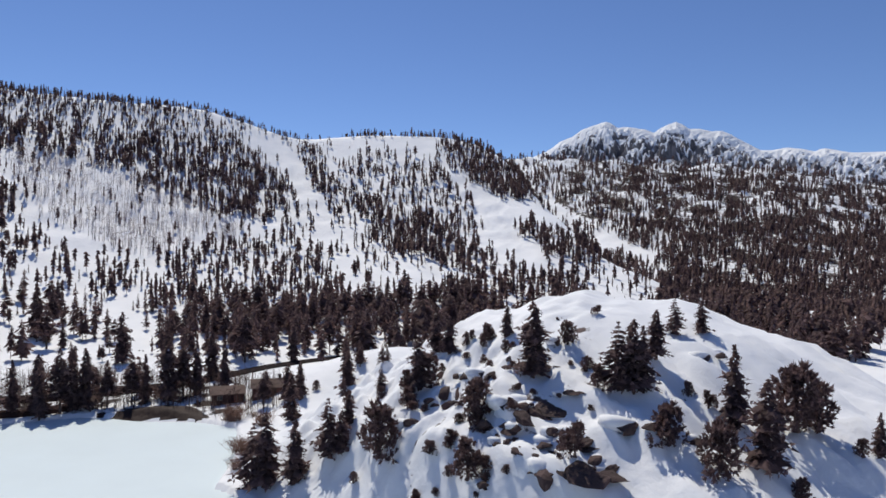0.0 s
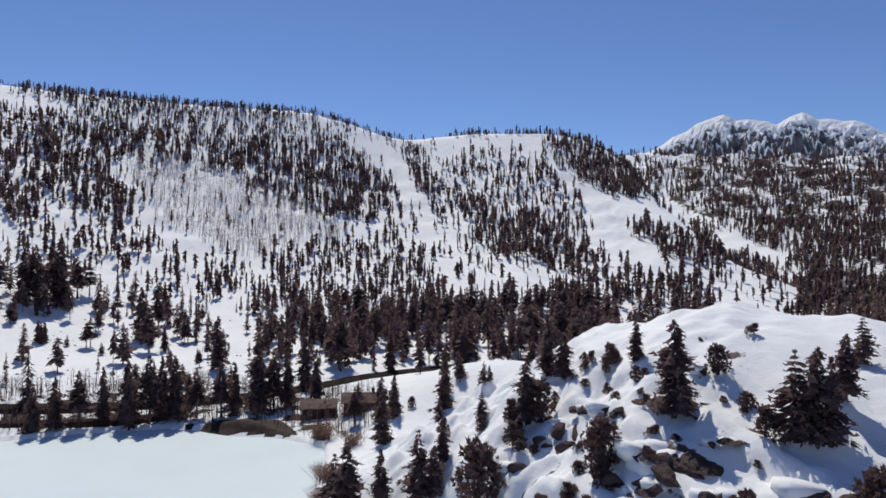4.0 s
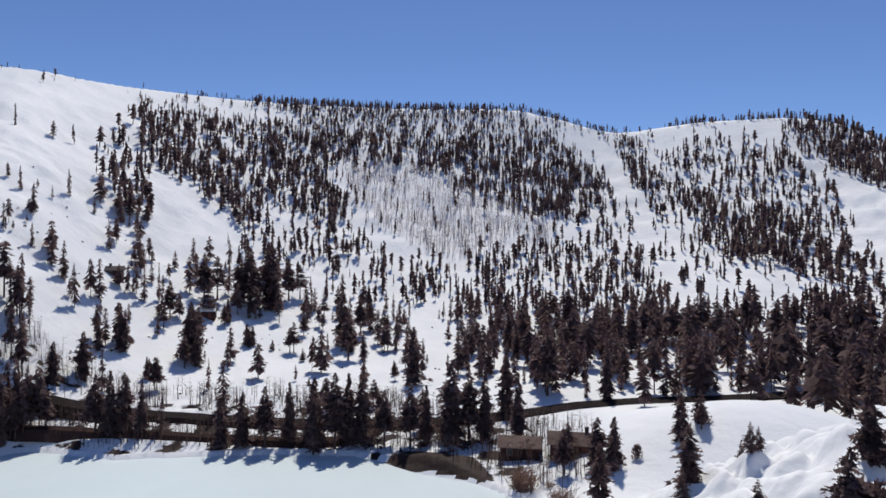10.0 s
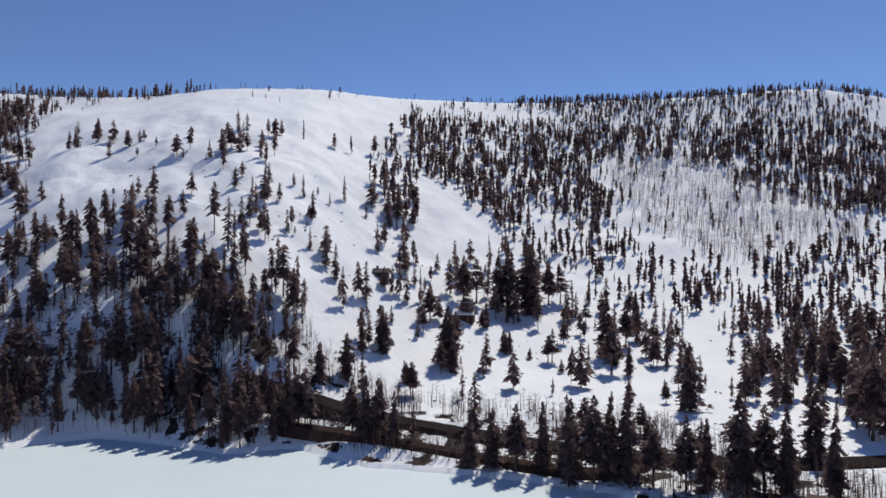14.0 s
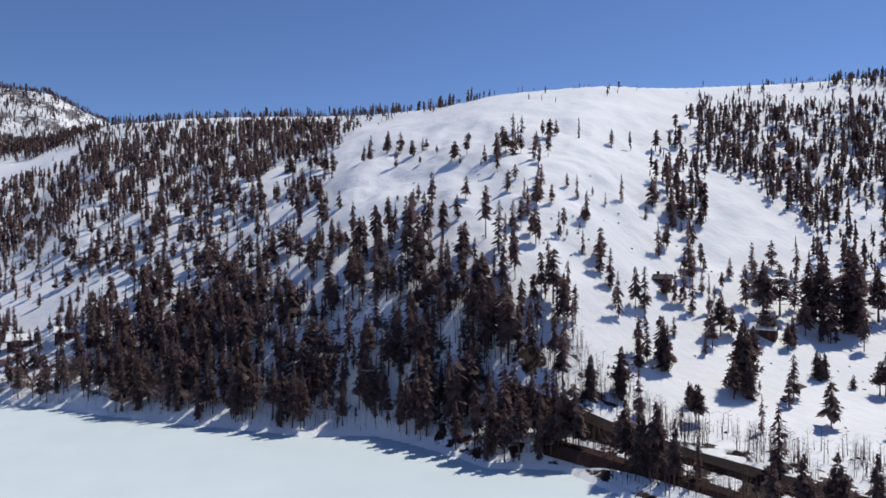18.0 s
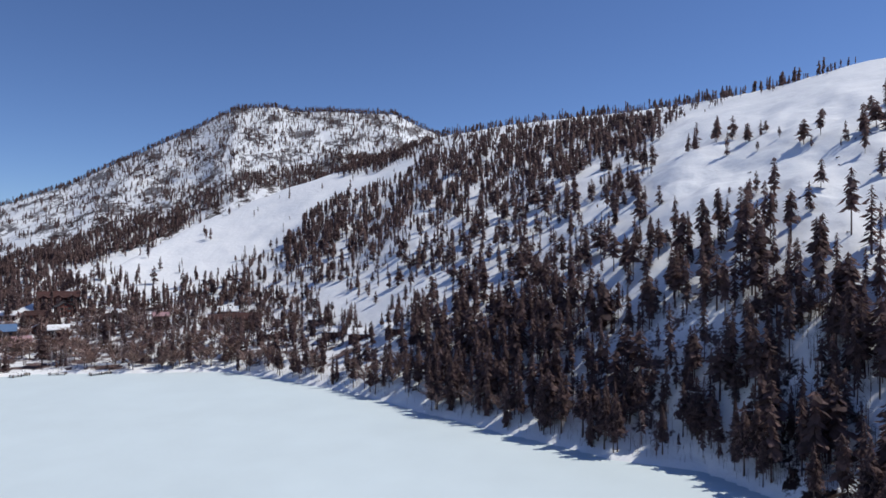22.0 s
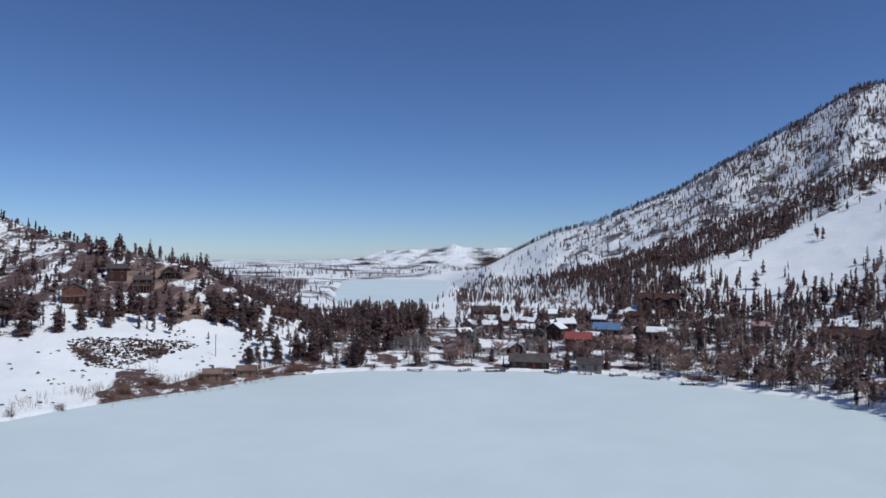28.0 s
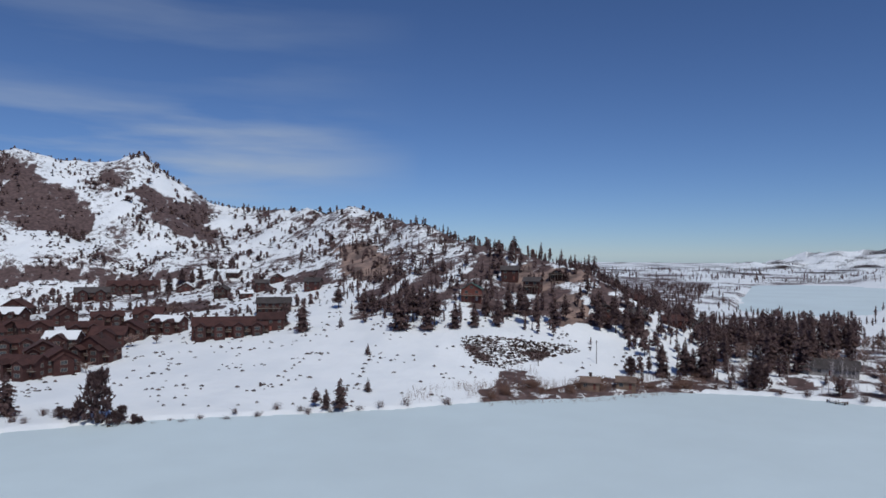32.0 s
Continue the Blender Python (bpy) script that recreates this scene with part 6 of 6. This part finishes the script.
house(-265.6, -185.9, 3.7, walls="red", roof="red", snow=False, name="shed", label="small red shed at the water's edge")
house(-255.3, -211.6, 19, walls="grey", roof="dark", snow=False, label="long grey single-storey house with dark roof")
lodge(-422.2, -196.4, 22, gables=3, snow=False, label="large brown lodge at the foot of the slope")
house(-398.5, -83.2, 10.6, walls="brown", roof="brown", snow=False)
house(-387.7, -63.6, 11.7, walls="red", roof="brown", storeys=2, snow=False)
house(-414.4, -85.8, 10.5, walls="brown", roof="dark", storeys=1)
house(-395.3, -334, 20, walls="brown", roof="dark", snow=False)
for i, (x, y, w) in enumerate(((-331.8, -190, 10.4), (-330.9, -213.8, 11.2), (-305.3, -175.5, 11), (-346, -198.5, 11.7), (-370.3, -205.4, 13), (-358.6, -268.4, 12.7), (-394.7, -265.5, 13.6), (-337.1, -150.6, 9.2), (-299, -184.9, 9), (-384.7, -180.9, 11.3),
                               (-352, -236, 11), (-375, -235, 12), (-316, -186, 8), (-338, -178, 8), (-352, -190, 9), (-364, -190, 9), (-345, -214, 8), (-318, -228, 8), (-332, -164, 8), (-347, -158, 9), (-372, -168, 9), (-288, -212, 8), (-302, -222, 8), (-388, -200, 10), (-405, -180, 10), (-412, -150, 10), (-380, -140, 9), (-395, -115, 9), (-318, -250, 10), (-338, -228, 10), (-362, -150, 11), (-398, -220, 12), (-312, -152, 9))):
    house(x, y, w * 0.82, turn=(i * 37) % 60 - 30, walls=("brown", "grey", "tan", "brown", "red")[i % 5], roof=("dark", "brown", "dark", "pink")[i % 4], snow=i % 5 not in (2, 4), storeys=1 + (i % 3 == 0), cross=i % 4 == 0)
# the bluff and the flat beyond the field
house(-117.6, -288.5, 10.4, walls="red", roof="green", snow=False, storeys=2, deck=True, cross=True, label="red-brown chalet with a green metal roof", group="houses above the field")
for i, (x, y, w) in enumerate(((38.3, -385.1, 10.9), (20.2, -375.1, 10), (14.2, -391.7, 11.1), (9.2, -412.9, 11.6), (-23.7, -365.4, 12.2), (51.3, -454.8, 12.7), (-179.3, -268.3, 8.1), (-215.7, -276.8, 13.8), (-194, -267.1, 10.7), (78.4, -432.7, 14), (-150, -300, 11), (-205, -300, 11), (-235, -290, 12), (-250, -305, 11), (-140, -318, 12), (-165, -312, 10))):
    house(x, y, w * 0.78, turn=(i * 41) % 50 - 25, walls="brown", roof=("dark", "brown")[i % 2], snow=i % 4 == 1, storeys=2 - i % 2, cross=i % 3 == 0, deck=i % 5 == 0, group="houses above the field")
house(-263.6, -222, 7, walls="grey", roof="dark", snow=False, group="houses above the field")
house(-304.5, -283.4, 6, walls="grey", roof="dark", snow=True, group="houses above the field")
house(-344.5, -389.5, 9, walls="brown", roof="dark", snow=True, group="houses above the field")
house(-10.7, -319.3, 18, walls="brown", roof="dark", snow=False, storeys=2, deck=True, label="big dark brown house above the lodge", group="houses above the field")
lodge(-0.9, -273, 34, gables=4, walls="brown", roof="brown", label="long dark timber lodge with four gables")
house(-19.2, -277.8, 12.4, walls="brown", roof="brown", snow=False, storeys=2, group="holiday lodges")
lodge(139.8, -421.8, 22, gables=2, roof="dark", label="dark long lodge beyond the road")
lodge(129.4, -463.7, 36, gables=4, label="long brown lodge on the flat")
LODGES = [(55.8, -202.4, 16), (46.9, -211.1, 13), (83.9, -244.2, 17), (67.5, -251.9, 14), (42.7, -232.2, 17), (100.4, -285.7, 16), (75.3, -285.7, 16), (48.3, -276.8, 14), (34.7, -289.3, 16), (116.5, -288.2, 17), (61.7, -225.5, 13), (53.3, -266.0, 15), (145.1, -339.9, 15), (107.2, -323.7, 13), (80.6, -320.2, 16), (57.7, -320.8, 15)]
for i, (x, y, w) in enumerate(LODGES + [(159.5, -368.9, 18), (115, -270, 15)]):
    lodge(x, y, w, turn=(i * 53) % 70 - 35, gables=2 - i % 2, cross=i % 3 == 1, snow=i in (3, 8, 12), label="brown timber holiday lodge with balconies" + (" and snow on the roof" if i in (3, 8, 12) else ""))
# bare trees between the lodges
for i, (x, y, h) in enumerate(((70, -353, 7), (65, -327, 6), (53, -335, 7), (60, -262, 6), (40, -258, 7), (35, -232, 6), (66, -246, 7), (90, -270, 7), (30, -262, 5), (100, -240, 6), (62, -215, 6), (36, -210, 5), (28, -292, 6), (45, -298, 6), (80, -330, 7), (110, -320, 6))):
    plant(("aspen", "aspen_b")[i % 2], x, y, h, 1.5, "bare trees between the lodges")
# low cottages in the thicket on the bank, sheds by the heap of dirt
for x, y in [(-156.0, -192.9), (-169.8, -195.7)]:
    house(x, y, 6.5, walls="tan", roof="tan", snow=False, name="cottage", label="low tan cottage in the willow thicket by the lake", group="cottages on the bank")
for x, y, w in ((-64, 204, 9), (-52, 206, 10)):
    house(x, y, w, look_at=(-15, 60), walls="brown", roof="tan", snow=False, name="shed", label="low brown shed with a bare weathered roof", group="sheds by the lake", deep=0.6)
# cabins in the wood under the hill
for x, y, w, snow in ((-222.6, 263.9, 7.9, True), (-270.4, 105.8, 5, True), (-247.1, 240.2, 6, False)):
    house(x, y, w, walls="brown", roof="dark", snow=snow, name="cabin", label="small brown cabin among the conifers" + (", snow on its roof" if snow else ""), group="cabins under the hill")
for x, y, w in ((-375, -20, 9), (-352, -5, 9), (-340, 10, 9), (-330, 28, 8), (-365, -40, 10)):
    house(x, y, w, walls="brown", roof="dark", snow=True, name="cabin", group="cabins under the hill", label="brown cabin on the snowy clearing, snow on roof")


def docks():
    """Short timber jetties frozen in along the town's shore."""
    first = None
    for i, (a, turn, long) in enumerate(((121.5, 20, 9), (124.5, -15, 7), (127.0, 35, 8), (129.5, 10, 6), (132.0, -30, 8), (136.5, 15, 9), (139.0, 40, 6), (143.0, -20, 7))):
        r = float(at_heading(np.array([a]), SHORE, 1)[0]) - 2.5
        if first is None:
            first = new("dock")
            for k in range(9):
                part("plank", box(bmesh.new(), -0.48 + k * 0.11, -0.39 + k * 0.11, -0.2, 0.2, 0.5, 0.56), M_DECK, first)
            for px in (-0.42, 0.0, 0.42):
                for py in (-0.16, 0.16):
                    part("post", box(bmesh.new(), px - 0.02, px + 0.02, py - 0.02, py + 0.02, -0.6, 0.8), M_BARK, first)
            part("snow_layer", box(bmesh.new(), -0.44, 0.2, -0.17, 0.15, 0.562, 0.66, 0.03), M_SNOW, first, "thin snow lying on the planks")
            ob = tagged(first, "weathered timber dock frozen in beside the shore", "dock", "docks along the town shore")
        else:
            ob = copy_thing(first, Matrix.Identity(4))
        ob.matrix_basis = pose(CX - r * math.sin(radians(a)), CY + r * math.cos(radians(a)), 0.1, 0, 0, a + turn) @ Matrix.Diagonal((long, long * 0.8, 1.3, 1))


docks()


def pole_line():
    first = None
    for x, y in ((-165, -222), (-190, -232), (-140, -214), (-232, -200), (-262, -176)):
        if first is None:
            first = new("utility_pole")
            bm = bmesh.new()
            bmesh.ops.create_cone(bm, cap_ends=True, segments=8, radius1=0.16, radius2=0.11, depth=10, matrix=Matrix.Translation((0, 0, 4.5)))
            part("post", bm, M_BARK, first)
            part("crossarm", box(bmesh.new(), -1.1, 1.1, -0.06, 0.06, 8.7, 8.85), M_BARK, first)
            tagged(first, "brown wooden utility pole in the snowy field", "utility pole", "utility poles")
            ob = first
        else:
            ob = copy_thing(first, Matrix.Identity(4))
        ob.matrix_basis = pose(x, y, ground_at(x, y), 0, 0, 40)


pole_line()
